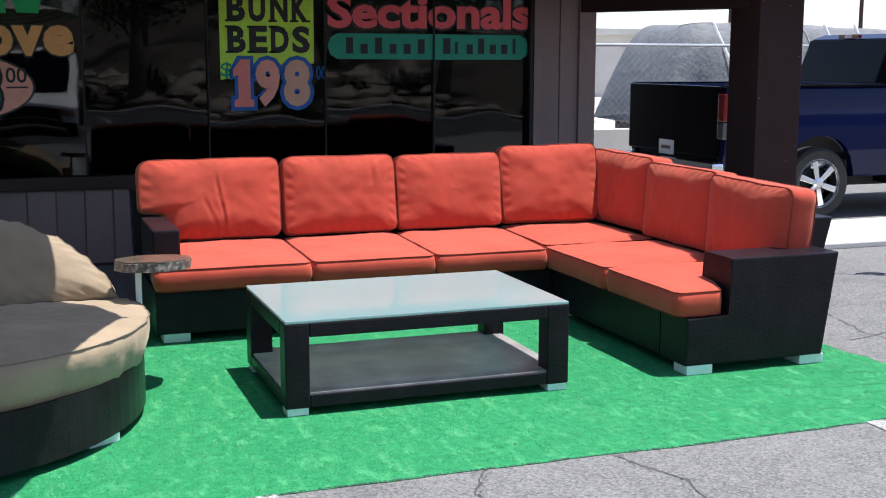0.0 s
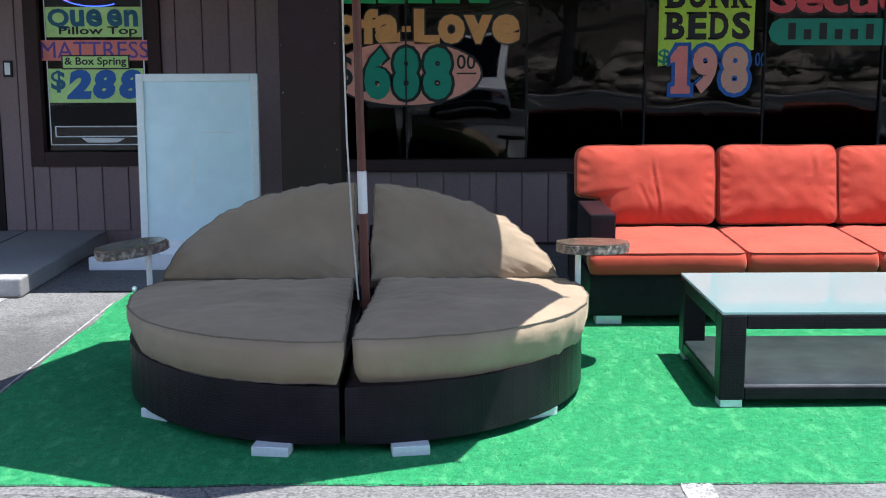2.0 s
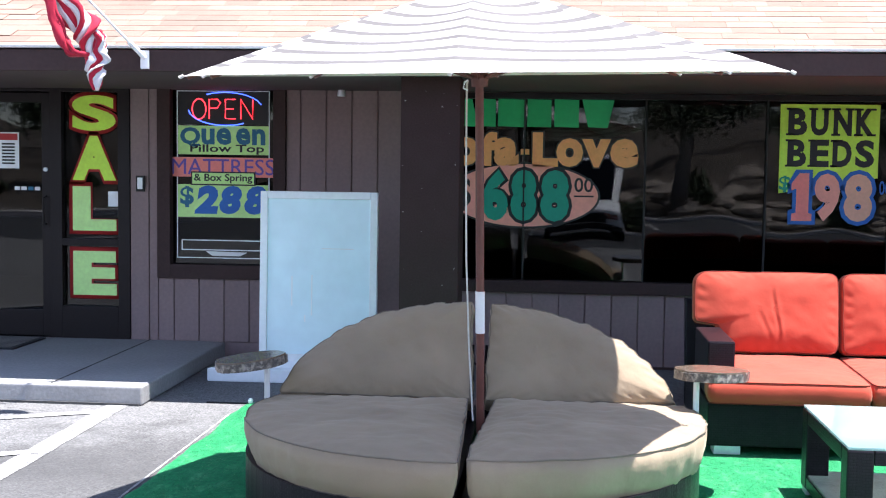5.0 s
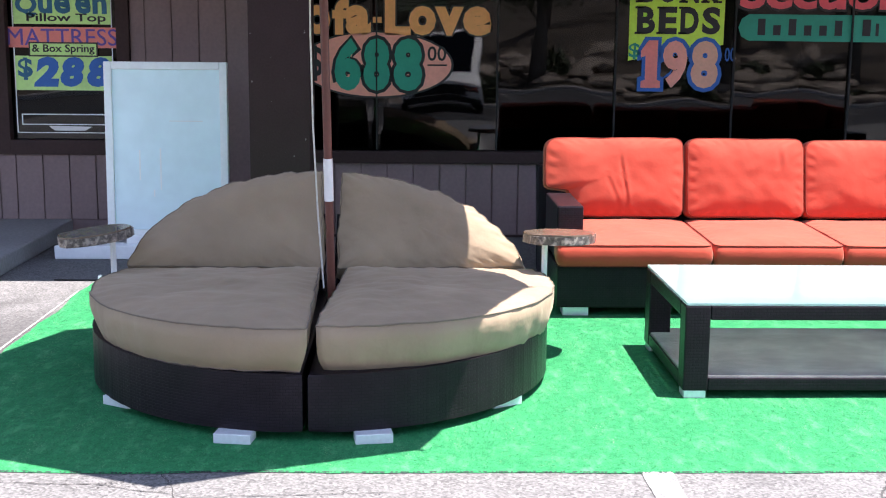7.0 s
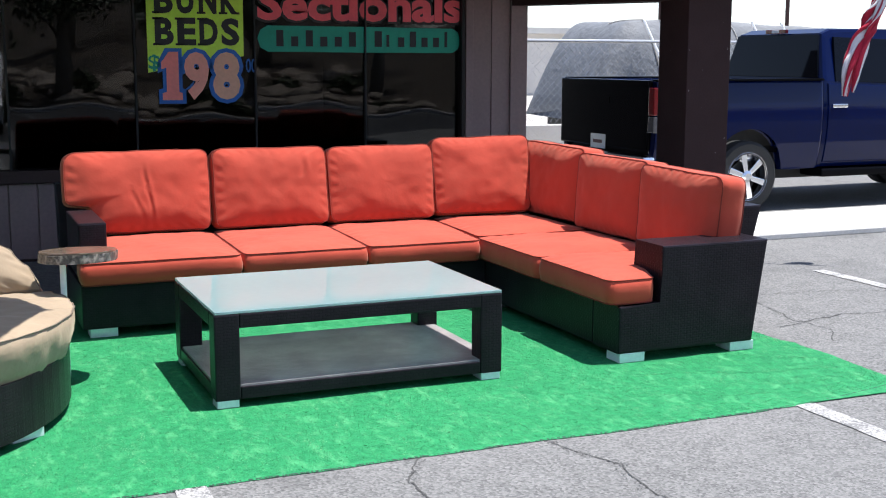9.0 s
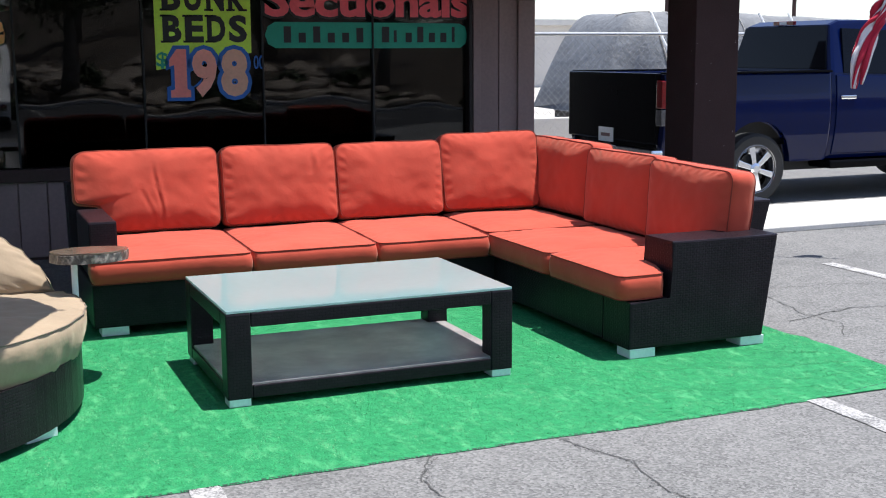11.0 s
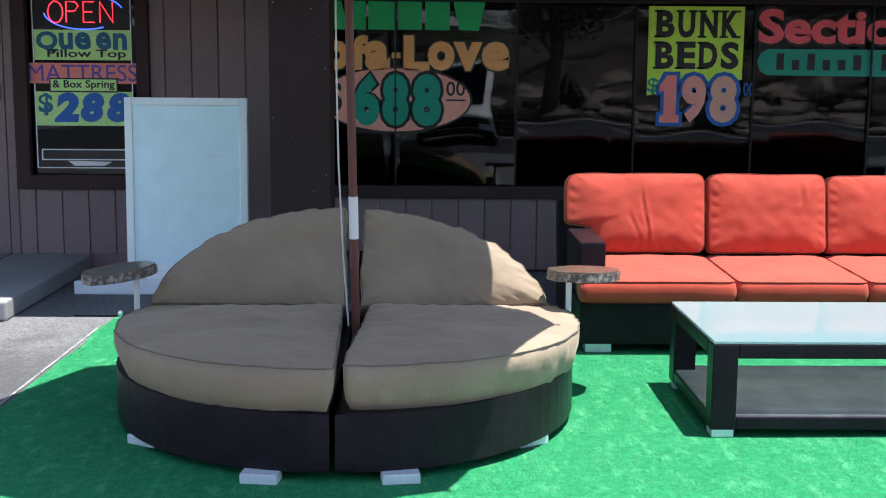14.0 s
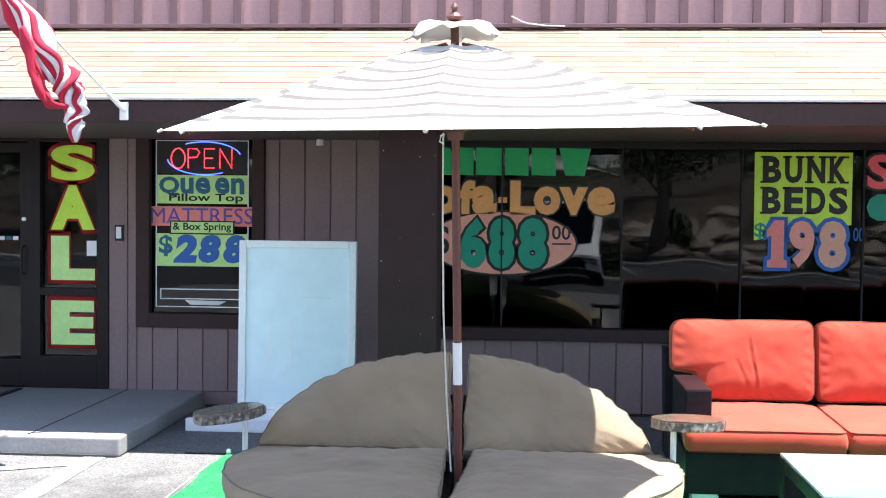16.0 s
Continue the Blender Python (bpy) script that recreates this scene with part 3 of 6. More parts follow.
notice = thing("opening_hours_notice", (0, 0, 0), "white framed notice stuck on the door glass", "notice")
part("sheet", box(-4.8, -4.62, WALL_Y + 0.022, WALL_Y + 0.028, 1.54, 1.84), WHITE, notice)
part("title_bar", box(-4.79, -4.63, WALL_Y + 0.017, WALL_Y + 0.021, 1.775, 1.83), P_MAROON, notice)
for k in range(7):
    part("text_bar", box(-4.765, -4.655, WALL_Y + 0.017, WALL_Y + 0.021, 1.575 + k * 0.027, 1.589 + k * 0.027), P_BLACK, notice)
for k in range(4):
    st = link("card_sticker", box(-4.66 + k * 0.058, -4.615 + k * 0.058, WALL_Y + 0.022, WALL_Y + 0.027, 1.36, 1.39), (WHITE, WHITEMETAL, P_NAVY, WHITEMETAL)[k])
    tagged(st, "small payment sticker on the door glass", "sticker", "stickers on the door")
note = link("sidelight_note", box(-3.86, -3.775, WALL_Y + 0.036, WALL_Y + 0.042, 1.235, 1.36), WHITE)
tagged(note, "small grey paper note taped in the sidelight", "notice")
mat = tagged(link("doormat", box(-5.4, -4.35, 8.95, 9.55, 0.131, 0.143, 0.004), BLACK), "flat dark ribbed rubber doormat at the shop door", "doormat")
for k in range(9):
    part("rib", box(-5.36, -4.39, 8.985 + 0.062 * k, 9.01 + 0.062 * k, 0.1435, 0.147), STRIPE, mat)
bell = thing("intercom", (-3.565, WALL_Y, 1.43), "small grey intercom box on the siding", "intercom")
part("housing", box(-0.036, 0.036, -0.028, 0.0, -0.065, 0.065, 0.006), BLACK, bell)
part("faceplate", box(-0.022, 0.022, -0.032, -0.028, -0.045, 0.05, 0.002), WHITE, bell)

# windows
w1 = thing("window_1", (0, 0, 0), "small shop window in a deep dark brown frame", "window", kind="structure")
for x0, x1, z0, z1 in ((-3.42, -3.31, 0.655, 2.25), (-2.45, -2.35, 0.655, 2.25), (-3.31, -2.45, 2.21, 2.25), (-3.31, -2.45, 0.655, 0.77)):
    part("window_frame", box(x0, x1, WALL_Y - 0.035, WALL_Y + 0.1, z0, z1, 0.004), TRIM, w1)
part("pane", box(-3.31, -2.45, WALL_Y + 0.05, WALL_Y + 0.058, 0.77, 2.21), DARKGLASS, w1)
for x0, x1, z0, z1 in ((-3.275, -3.267, 0.82, 2.2), (-2.504, -2.496, 0.82, 2.2), (-3.267, -2.504, 0.82, 0.827), (-3.267, -2.504, 2.193, 2.2)):
    part("inner_rim", box(x0, x1, WALL_Y + 0.04, WALL_Y + 0.046, z0, z1), ALU, w1, "thin pale metal rim")
part("ledge", box(-3.236, -3.228, WALL_Y + 0.04, WALL_Y + 0.046, 0.885, 0.973), ALU, w1)
part("paper", panel_xz([(-2.98, 0.84), (-2.74, 0.84), (-2.68, 0.872), (-3.03, 0.878)], WALL_Y + 0.046), WHITEMETAL, w1, "crumpled pale paper behind the glass")
for z0, z1 in ((0.885, 0.893), (0.965, 0.973)):
    part("ledge", box(-3.23, -2.52, WALL_Y + 0.04, WALL_Y + 0.046, z0, z1), ALU, w1)

w2 = thing("window_2", (0, 0, 0), "wide dark tinted shop window of several panes", "window", kind="structure")
part("window_sill", box(WIN2[0], WIN2[1], WALL_Y - 0.05, WALL_Y + 0.1, 0.605, 0.70, 0.006), TRIM, w2)
part("window_frame", box(WIN2[0], WIN2[1], WALL_Y - 0.02, WALL_Y + 0.1, 2.155, 2.2, 0.004), ANODISED, w2)
part("window_frame", box(WIN2[0], WIN2[0] + 0.05, WALL_Y - 0.02, WALL_Y + 0.1, 0.70, 2.155, 0.004), ANODISED, w2)
part("window_frame", box(WIN2[1] - 0.03, WIN2[1], WALL_Y - 0.02, WALL_Y + 0.1, 0.70, 2.155, 0.004), ANODISED, w2)
JOINTS = (-1.33, -0.41, 0.553, 1.5, 2.45, 3.391, 4.25)
for k, (a, b) in enumerate(zip(JOINTS, JOINTS[1:])):
    p = part("pane", box(a + 0.006 - (a + b) / 2, b - 0.006 - (a + b) / 2, -0.004, 0.004, 0.70 - 1.43, 2.155 - 1.43), DARKGLASS, w2)
    p.matrix_local = pose((a + b) / 2, WALL_Y + 0.054, 1.43, (0.5, -0.25, 0.35, -0.2, 0.3, -0.15)[k], 0, (0.3, -0.35, 0.5, -0.3, 0.2, 0.4)[k])
    if k:
        part("mullion", box(a - 0.006, a + 0.006, WALL_Y + 0.02, WALL_Y + 0.066, 0.70, 2.155), BLACK, w2)

# ---- painted and neon signs on the windows ----
SY = WALL_Y + 0.044


def sign(name, label):
    return thing(name, (0, 0, 0), label, "sign")


def islands(bm):
    """The faces of each glyph: pieces that stand over one another belong together."""
    todo, groups = set(bm.faces), []
    while todo:
        stack, piece = [todo.pop()], []
        while stack:
            f = stack.pop()
            piece.append(f)
            for e in f.edges:
                for g in e.link_faces:
                    if g in todo:
                        todo.discard(g)
                        stack.append(g)
        xs = [v.co.x for f in piece for v in f.verts]
        groups.append([min(xs), max(xs), piece])
    groups.sort(key=lambda g: g[0])
    out = []
    for g in groups:
        if out and g[0] < out[-1][1] - 0.5 * min(g[1] - g[0], out[-1][1] - out[-1][0]):
            out[-1][1] = max(out[-1][1], g[1])
            out[-1][2] += g[2]
        else:
            out.append(g)
    return [g[2] for g in out]


def layer(s, n, bm, mat, name="letter", label=""):
    bm.transform(Matrix.Translation((0, SY - 0.004 * n, 0)))
    if name != "letter":
        return part(name, bm, mat, s, label)
    for faces in islands(bm):
        piece, seen = bmesh.new(), {}
        for f in faces:
            for v in f.verts:
                if v not in seen:
                    seen[v] = piece.verts.new(v.co)
            piece.faces.new([seen[v] for v in f.verts])
        part("letter", piece, mat, s)
    bm.free()


TALL = {"a": 0.84, "e": 0.84, "o": 0.84, "v": 0.82, "u": 0.8, "n": 0.8, "c": 0.74}


def glyph(s, n, ch, x0, x1, z, h, mat, rim=None, pad=0.016, bold=0.05, shear=0.0):
    """One painted letter in its own cell, over a dark outline where it has one."""
    h = h * TALL.get(ch, 1.0)
    if rim:
        layer(s, n, text_bm(ch, x0 - pad, z - pad, x1 - x0 + 2 * pad, h + 2 * pad, bold=bold + 0.035, shear=shear), rim)
    layer(s, n + 1, text_bm(ch, x0, z, x1 - x0, h, bold=bold, shear=shear), mat)


def serif(s, n, x0, x1, z0, z1, mat):
    layer(s, n, panel_xz(rect(x0, x1, z0, z1), 0), mat, "serif")


s = sign("sofa_price_sign", "hand painted green orange and pink price sign on the window")
for x0, x1, cut in ((-0.975, -0.785, 0.05), (-0.765, -0.645, 0.0), (-0.625, -0.415, 0.0), (-0.39, -0.2, 0.0), (-0.175, 0.02, 0.0), (0.045, 0.3, -0.05)):
    layer(s, 1, panel_xz([(x0 + max(0, -cut), 1.935), (x1 - max(0, -cut), 1.93), (x1 - max(0, cut), 2.15), (x0 + max(0, cut), 2.155)], 0), P_GREEN, "brand_bar", "plain green painted bar")
for ch, x0, x1 in (("S", -1.22, -1.0), ("o", -0.985, -0.775), ("f", -0.76, -0.63), ("a", -0.655, -0.455), ("L", -0.345, -0.14), ("o", -0.155, 0.06), ("v", 0.05, 0.28), ("e", 0.275, 0.5)):
    glyph(s, 1, ch, x0, x1, 1.615, 0.275, P_ORANGE, P_BLACK, 0.012, 0.055)
layer(s, 2, panel_xz(rect(-0.44, -0.37, 1.71, 1.755), 0), P_ORANGE, "dash")
layer(s, 1, panel_xz(ellipse(-0.41, 1.383, 0.615, 0.268), 0), P_BLACK, "oval_outline")
layer(s, 2, panel_xz(ellipse(-0.41, 1.383, 0.597, 0.252), 0), P_PINK, "oval")
for ch, x0, x1 in (("6", -0.745, -0.535), ("8", -0.515, -0.305), ("8", -0.275, -0.045)):
    glyph(s, 3, ch, x0, x1, 1.175, 0.415, P_TEAL, P_BLACK, 0.026, 0.06)
layer(s, 3, text_bm("$", -0.965, 1.25, 0.13, 0.28, bold=0.02), P_BLACK)
layer(s, 3, text_bm("00", -0.005, 1.415, 0.15, 0.115, bold=0.012), P_BLACK)
layer(s, 3, panel_xz(rect(-0.005, 0.15, 1.375, 1.388), 0), P_BLACK, "underline")

s = sign("bunk_bed_sign", "hand painted lime price sign on the window")
layer(s, 1, panel_xz([(1.6, 1.43), (2.36, 1.56), (2.362, 2.133), (1.598, 2.133)], 0), P_LIME, "panel")
for word, z in (("BUNK", 1.888), ("BEDS", 1.642)):
    for k, ch in enumerate(word):
        x0 = 1.648 + 0.174 * k
        x1 = x0 + (0.158 if ch != "N" else 0.164)
        glyph(s, 1, ch, x0 + 0.012, x1 - (0.012 if ch in "UNK" else 0.0), z, 0.215, P_BLACK, bold=0.042)
        for side, ends in {"B": ((0, "tb"),), "E": ((0, "tb"),), "D": ((0, "tb"),), "U": ((0, "t"), (1, "t")), "N": ((0, "tb"), (1, "t")), "K": ((0, "tb"), (1, "tb"))}.get(ch, ()):
            c = x0 + 0.03 if side == 0 else x1 - 0.03
            for e in ends:
                zz = z if e == "b" else z + 0.215 - 0.016
                serif(s, 2, c - 0.034, c + 0.034, zz, zz + 0.016, P_BLACK)
for ch, x0, x1, tone in (("1", 1.74, 1.84, P_SALMON), ("9", 1.878, 2.075, P_PINK), ("8", 2.105, 2.325, P_TAN)):
    if ch == "1":
        for n, e, m in ((2, 0.028, P_BLUE), (3, 0.0, tone)):
            layer(s, n, panel_xz([(1.705 - e, 1.215 - e), (1.862 + e, 1.215 - e), (1.862 + e, 1.27 + e), (1.835 + e, 1.28 + e), (1.835 + e, 1.592 + e), (1.76 - e, 1.592 + e), (1.70 - e, 1.51), (1.70 - e, 1.455 - e),
                                  (1.738 - e, 1.47 - e), (1.738 - e, 1.28 + e), (1.705 - e, 1.27 + e)], 0), m, "numeral")
    else:
        glyph(s, 2, ch, x0, x1, 1.215, 0.377, tone, P_BLUE, 0.032, 0.055)
layer(s, 2, text_bm("$", 1.602, 1.44, 0.09, 0.13, bold=0.02), P_TEAL)
layer(s, 2, text_bm("00", 2.375, 1.43, 0.085, 0.11, bold=0.01), P_BLUE)

s = sign("sectionals_sign", "hand painted coral lettering over a green plaque")
layer(s, 1, text_bm("Sectionals", 2.452, 1.827, 1.846, 0.311, bold=0.058), P_BLACK)
layer(s, 2, text_bm("Sectionals", 2.475, 1.845, 1.80, 0.275, bold=0.036), P_CORAL)
layer(s, 1, panel_xz([(2.475, 1.7), (2.5, 1.63), (2.56, 1.597), (3.38, 1.592), (4.19, 1.592), (4.24, 1.63), (4.258, 1.7), (4.235, 1.77), (4.18, 1.798), (3.38, 1.803), (2.56, 1.805), (2.5, 1.77)], 0), P_TEAL, "plaque")
for x, wid, high in [(2.63 + 0.124 * k, 0.06, (0.13, 0.08, 0.13, 0.08, 0.08, 0.12)[k]) for k in range(6)] + [(3.475 + 0.106 * k, (0.065, 0.025, 0.055, 0.055, 0.055, 0.055, 0.025)[k], (0.13, 0.1, 0.08, 0.13, 0.08, 0.08, 0.13)[k]) for k in range(7)]:
    layer(s, 2, panel_xz(rect(x, x + wid, 1.64, 1.64 + high), 0), P_BLACK, "name_bar")

s = sign("mattress_price_sign", "hand painted lime and pink price sign in the small window")
layer(s, 1, panel_xz(rect(-3.263, -2.502, 1.677, 1.913), 0), P_MINT, "panel")
for ch, x0, x1 in (("Q", -3.245, -3.075), ("u", -3.065, -2.955), ("e", -2.94, -2.815), ("e", -2.775, -2.655), ("n", -2.64, -2.53)):
    glyph(s, 1, ch, x0, x1, 1.735 if ch == "Q" else 1.758, 0.165, P_NAVY, bold=0.035)
layer(s, 2, text_bm("Pillow Top", -3.16, 1.68, 0.62, 0.08, bold=0.016), P_BLACK)
layer(s, 1, panel_xz(rect(-3.334, -2.433, 1.493, 1.654), 0), P_SALMON, "panel")
layer(s, 2, text_bm("MATTRESS", -3.315, 1.512, 0.86, 0.13, bold=0.0), P_VIOLET)
layer(s, 1, panel_xz(rect(-3.266, -2.506, 1.16, 1.43), 0), P_MINT, "panel")
layer(s, 2, text_bm("$", -3.245, 1.24, 0.115, 0.175, bold=0.03), P_NAVY)
for ch, x0, x1 in (("2", -3.125, -2.925), ("8", -2.915, -2.725), ("8", -2.705, -2.515)):
    glyph(s, 1, ch, x0, x1, 1.188, 0.235, P_BLUE, bold=0.065, shear=0.15)
layer(s, 3, panel_xz(rect(-3.152, -2.61, 1.424, 1.537), 0), P_BLACK, "plate_outline")
layer(s, 4, panel_xz(rect(-3.14, -2.622, 1.435, 1.526), 0), P_MINT, "plate")
layer(s, 5, text_bm("& Box Spring", -3.125, 1.442, 0.49, 0.078, bold=0.016), P_BLACK)

s = sign("sale_sign", "tall lime and maroon painted sign in the sidelight")
for ch, z0, z1 in (("S", 1.86, 2.165), ("A", 1.45, 1.83), ("L", 1.03, 1.41), ("E", 0.49, 0.87)):
    tone = P_LIME if ch in "SA" else P_MINT
    layer(s, 1, text_bm(ch, -4.195, z0 - 0.03, 0.43, z1 - z0 + 0.055, bold=0.085, fine=6 if ch == "S" else 3), P_MAROON, "backing", "maroon painted outline")
    layer(s, 2, text_bm(ch, -4.165, z0, 0.375, z1 - z0 - 0.01, bold=0.045 if ch == "S" else 0.06, fine=6 if ch == "S" else 3), tone)

NEONRED, NEONBLUE = glow("neon red", (1.0, 0.035, 0.05), 1.05), glow("neon blue", (0.06, 0.12, 1.0), 1.0)
s = sign("neon_open_sign", "lit red and blue neon sign behind the glass")
NY = WALL_Y + 0.035


def neon(points, mat, name):
    part(name, tube([(x, NY, z) for x, z in points], 0.0048, False, 6), mat, s)


part("backing_board", box(-3.262, -2.508, WALL_Y + 0.04, WALL_Y + 0.046, 1.925, 2.19), P_BLACK, s)
for k, x in enumerate((-3.14, -3.0, -2.865, -2.735)):
    if k == 0:
        pts = [(x + 0.055 + 0.058 * math.cos(a * math.tau / 20), 2.05 + 0.083 * math.sin(a * math.tau / 20)) for a in range(20)]
        neon(pts + pts[:1], NEONRED, "neon_tube")
    elif k == 1:
        neon([(x, 1.97), (x, 2.13), (x + 0.07, 2.13), (x + 0.095, 2.1), (x + 0.07, 2.06), (x, 2.055)], NEONRED, "neon_tube")
    elif k == 2:
        neon([(x + 0.085, 1.972), (x, 1.972), (x, 2.13), (x + 0.085, 2.13)], NEONRED, "neon_tube")
        neon([(x, 2.052), (x + 0.07, 2.052)], NEONRED, "neon_tube")
    else:
        neon([(x, 1.97), (x, 2.13), (x + 0.1, 1.972), (x + 0.1, 2.13)], NEONRED, "neon_tube")
for a0, a1 in ((15, 120), (185, 300)):
    neon([(-2.865 + 0.31 * math.cos(radians(a0 + (a1 - a0) * k / 24)), 2.052 + 0.135 * math.sin(radians(a0 + (a1 - a0) * k / 24))) for k in range(25)], NEONBLUE, "neon_tube")

floodlight = thing("floodlight", (-1.88, WALL_Y - 0.03, 2.2), "small grey outdoor lamp under the soffit", "lamp")
part("bracket", tube([(0, 0.02, 0.05), (0, -0.05, 0.04), (0, -0.06, 0.0)], 0.008), ALU, floodlight)
part("head", lathe([(0.015, 0.02), (0.03, 0.0), (0.034, -0.04), (0.03, -0.045)], 16, at=(0, -0.06, 0)), ALU, floodlight)

# ---- turf mat ----
mat_obj = bmesh.new()


# shallow folds towards the loose corner: two ends, height, half width
RUCKS = ((2.85, 4.62, 3.75, 4.36, 0.022, 0.022), (3.0, 4.95, 4.3, 4.62, 0.02, 0.03), (3.62, 5.2, 4.3, 4.75, 0.024, 0.026), (4.02, 5.75, 4.32, 5.0, 0.02, 0.03), (2.35, 5.05, 2.75, 4.7, 0.014, 0.02), (3.3, 4.6, 4.25, 4.5, 0.014, 0.018))


def mat_height(x, y):
    z = 0.005 + 0.005 * max(0, noise.noise(Vector((x * 1.3, y * 1.3, 2))))
    if x > 2.2 and y < 5.9:
        for ax, ay, bx, by, high, wide in RUCKS:
            dx, dy = bx - ax, by - ay
            run = math.hypot(dx, dy)
            f = ((x - ax) * dx + (y - ay) * dy) / run / run
            if 0 < f < 1:
                gap = ((y - ay) * dx - (x - ax) * dy) / run + 0.03 * math.sin(f * 9 + ax)
                z += high * math.sin(math.pi * f) * math.exp(-(gap / wide) ** 2)
    return z


TX0, TX1, TY0, TY1 = -2.2, 4.3, 4.245, 7.85
nx, ny = 330, 180
grid = []
for j in range(ny + 1):
    row = []
    for i in range(nx + 1):
        x, y = TX0 + (TX1 - TX0) * i / nx, TY0 + (TY1 - TY0) * j / ny
        if j == 0:
            y += 0.02 * noise.noise(Vector((x * 2.1, 3, 0))) + 0.008 * noise.noise(Vector((x * 11, 3, 0)))
            y += 0.185 * max(0, (x - 3.2) / 1.2) ** 2
        if i in (0, nx):
            x += 0.03 * noise.noise(Vector((y * 2.1, 9, 0))) + 0.01 * noise.noise(Vector((y * 11, 9, 0)))
        z = mat_height(x, y)
        row.append(mat_obj.verts.new((x, y, z if 0 < i < nx and 0 < j < ny else 0.003)))
    grid.append(row)
for j in range(ny):
    for i in range(nx):
        mat_obj.faces.new((grid[j][i], grid[j][i + 1], grid[j + 1][i + 1], grid[j + 1][i]))
TURF, nt, b = nodes_of("green turf")
co = nt.nodes.new("ShaderNodeTexCoord")
n1, n2, n3 = add(nt, "TexNoise", Scale=1.6, Detail=5), add(nt, "TexNoise", Scale=24.0, Detail=6), add(nt, "TexNoise", Scale=160.0, Detail=3)
for n in (n1, n2, n3):
    nt.links.new(co.outputs["Object"], n.inputs["Vector"])
mp = nt.nodes.new("ShaderNodeMapping")
mp.inputs["Scale"].default_value = (1.5, 0.55, 1.0)
nt.links.new(co.outputs["Object"], mp.inputs["Vector"])
n4 = add(nt, "TexNoise", Scale=9.0, Detail=8, Roughness=0.75)
nt.links.new(mp.outputs[0], n4.inputs["Vector"])
col = ramp(nt, n1.outputs[0], (0.008, 0.13, 0.047), (0.02, 0.19, 0.068))
col = mix(nt, 0.6, col, ramp(nt, n2.outputs[0], (0.007, 0.11, 0.04), (0.028, 0.24, 0.085), 0.38, 0.62))
col = mix(nt, 0.4, col, ramp(nt, n3.outputs[0], (0.003, 0.1, 0.037), (0.05, 0.38, 0.145)))
col = mix(nt, ramp(nt, n4.outputs[0], (0, 0, 0), (0.85, 0.85, 0.85), 0.52, 0.72), col, (0.1, 0.38, 0.165))
nt.links.new(col, b.inputs["Base Color"])
b.inputs["Roughness"].default_value = 0.75
b.inputs["Specular IOR Level"].default_value = 0.15
bump(nt, b, n3.outputs[0], 0.35, 0.006)
turf = tagged(link("turf_mat", mat_obj, TURF, smooth=True), "bright green artificial grass mat laid on the asphalt", "artificial grass")


PILE, nt, b = nodes_of("green plastic blades")
isle, co = nt.nodes.new("ShaderNodeNewGeometry"), nt.nodes.new("ShaderNodeTexCoord")
patch = add(nt, "TexNoise", Scale=6.0, Detail=7, Roughness=0.75)
lay = nt.nodes.new("ShaderNodeMapping")
lay.inputs["Scale"].default_value = (1.4, 0.5, 1.0)
nt.links.new(co.outputs["Object"], lay.inputs["Vector"])
nt.links.new(lay.outputs[0], patch.inputs["Vector"])
col = ramp(nt, isle.outputs["Random Per Island"], (0.008, 0.115, 0.042), (0.042, 0.35, 0.124), 0.0, 0.9)
clump = add(nt, "TexNoise", Scale=26.0, Detail=6)
nt.links.new(lay.outputs[0], clump.inputs["Vector"])
col = mix(nt, 1.0, col, ramp(nt, clump.outputs[0], (0.66, 0.66, 0.66), (1.12, 1.12, 1.12), 0.38, 0.6), "MULTIPLY")
pale = ramp(nt, isle.outputs["Random Per Island"], (0.02, 0.17, 0.06), (0.3, 0.48, 0.27), 0.15, 1.0)
col = mix(nt, ramp(nt, patch.outputs[0], (0, 0, 0), (1, 1, 1), 0.5, 0.66), col, pale)
nt.links.new(col, b.inputs["Base Color"])
b.inputs["Roughness"].default_value = 0.6
b.inputs["Specular IOR Level"].default_value = 0.2


def blades(count):
    """Short plastic blades of the mat's pile."""
    rng = np.random.default_rng(4)
    x, y = rng.uniform(TX0 + 0.01, TX1 - 0.01, count), rng.uniform(TY0 + 0.03, TY1 - 0.01, count)
    y = y + 0.185 * np.clip((x - 3.2) / 1.2, 0, 1) ** 2 * np.clip((5.0 - y) / 0.7, 0, 1)
    a, h, lean = rng.uniform(0, math.tau, count), rng.uniform(0.0015, 0.006, count), rng.uniform(0, math.tau, count)
    dx, dy, w = np.cos(a), np.sin(a), 0.0017
    z = np.array([mat_height(p, q) for p, q in zip(x, y)]) - 0.001
    v = np.empty((count, 3, 3))
    v[:, 0] = np.stack([x - dx * w, y - dy * w, z], 1)
    v[:, 1] = np.stack([x + dx * w, y + dy * w, z], 1)
    v[:, 2] = np.stack([x + np.cos(lean) * 0.008, y + np.sin(lean) * 0.008, z + h], 1)
    me = bpy.data.meshes.new("pile")
    me.vertices.add(count * 3)
    me.vertices.foreach_set("co", v.ravel())
    me.loops.add(count * 3)
    me.loops.foreach_set("vertex_index", np.arange(count * 3))
    me.polygons.add(count)
    me.polygons.foreach_set("loop_start", np.arange(0, count * 3, 3))
    me.update(calc_edges=True)
    me.materials.append(PILE)
    ob = new("grass_pile", me)
    ob.parent = turf
    return tagged(ob, "short green plastic pile", kind="stuff")


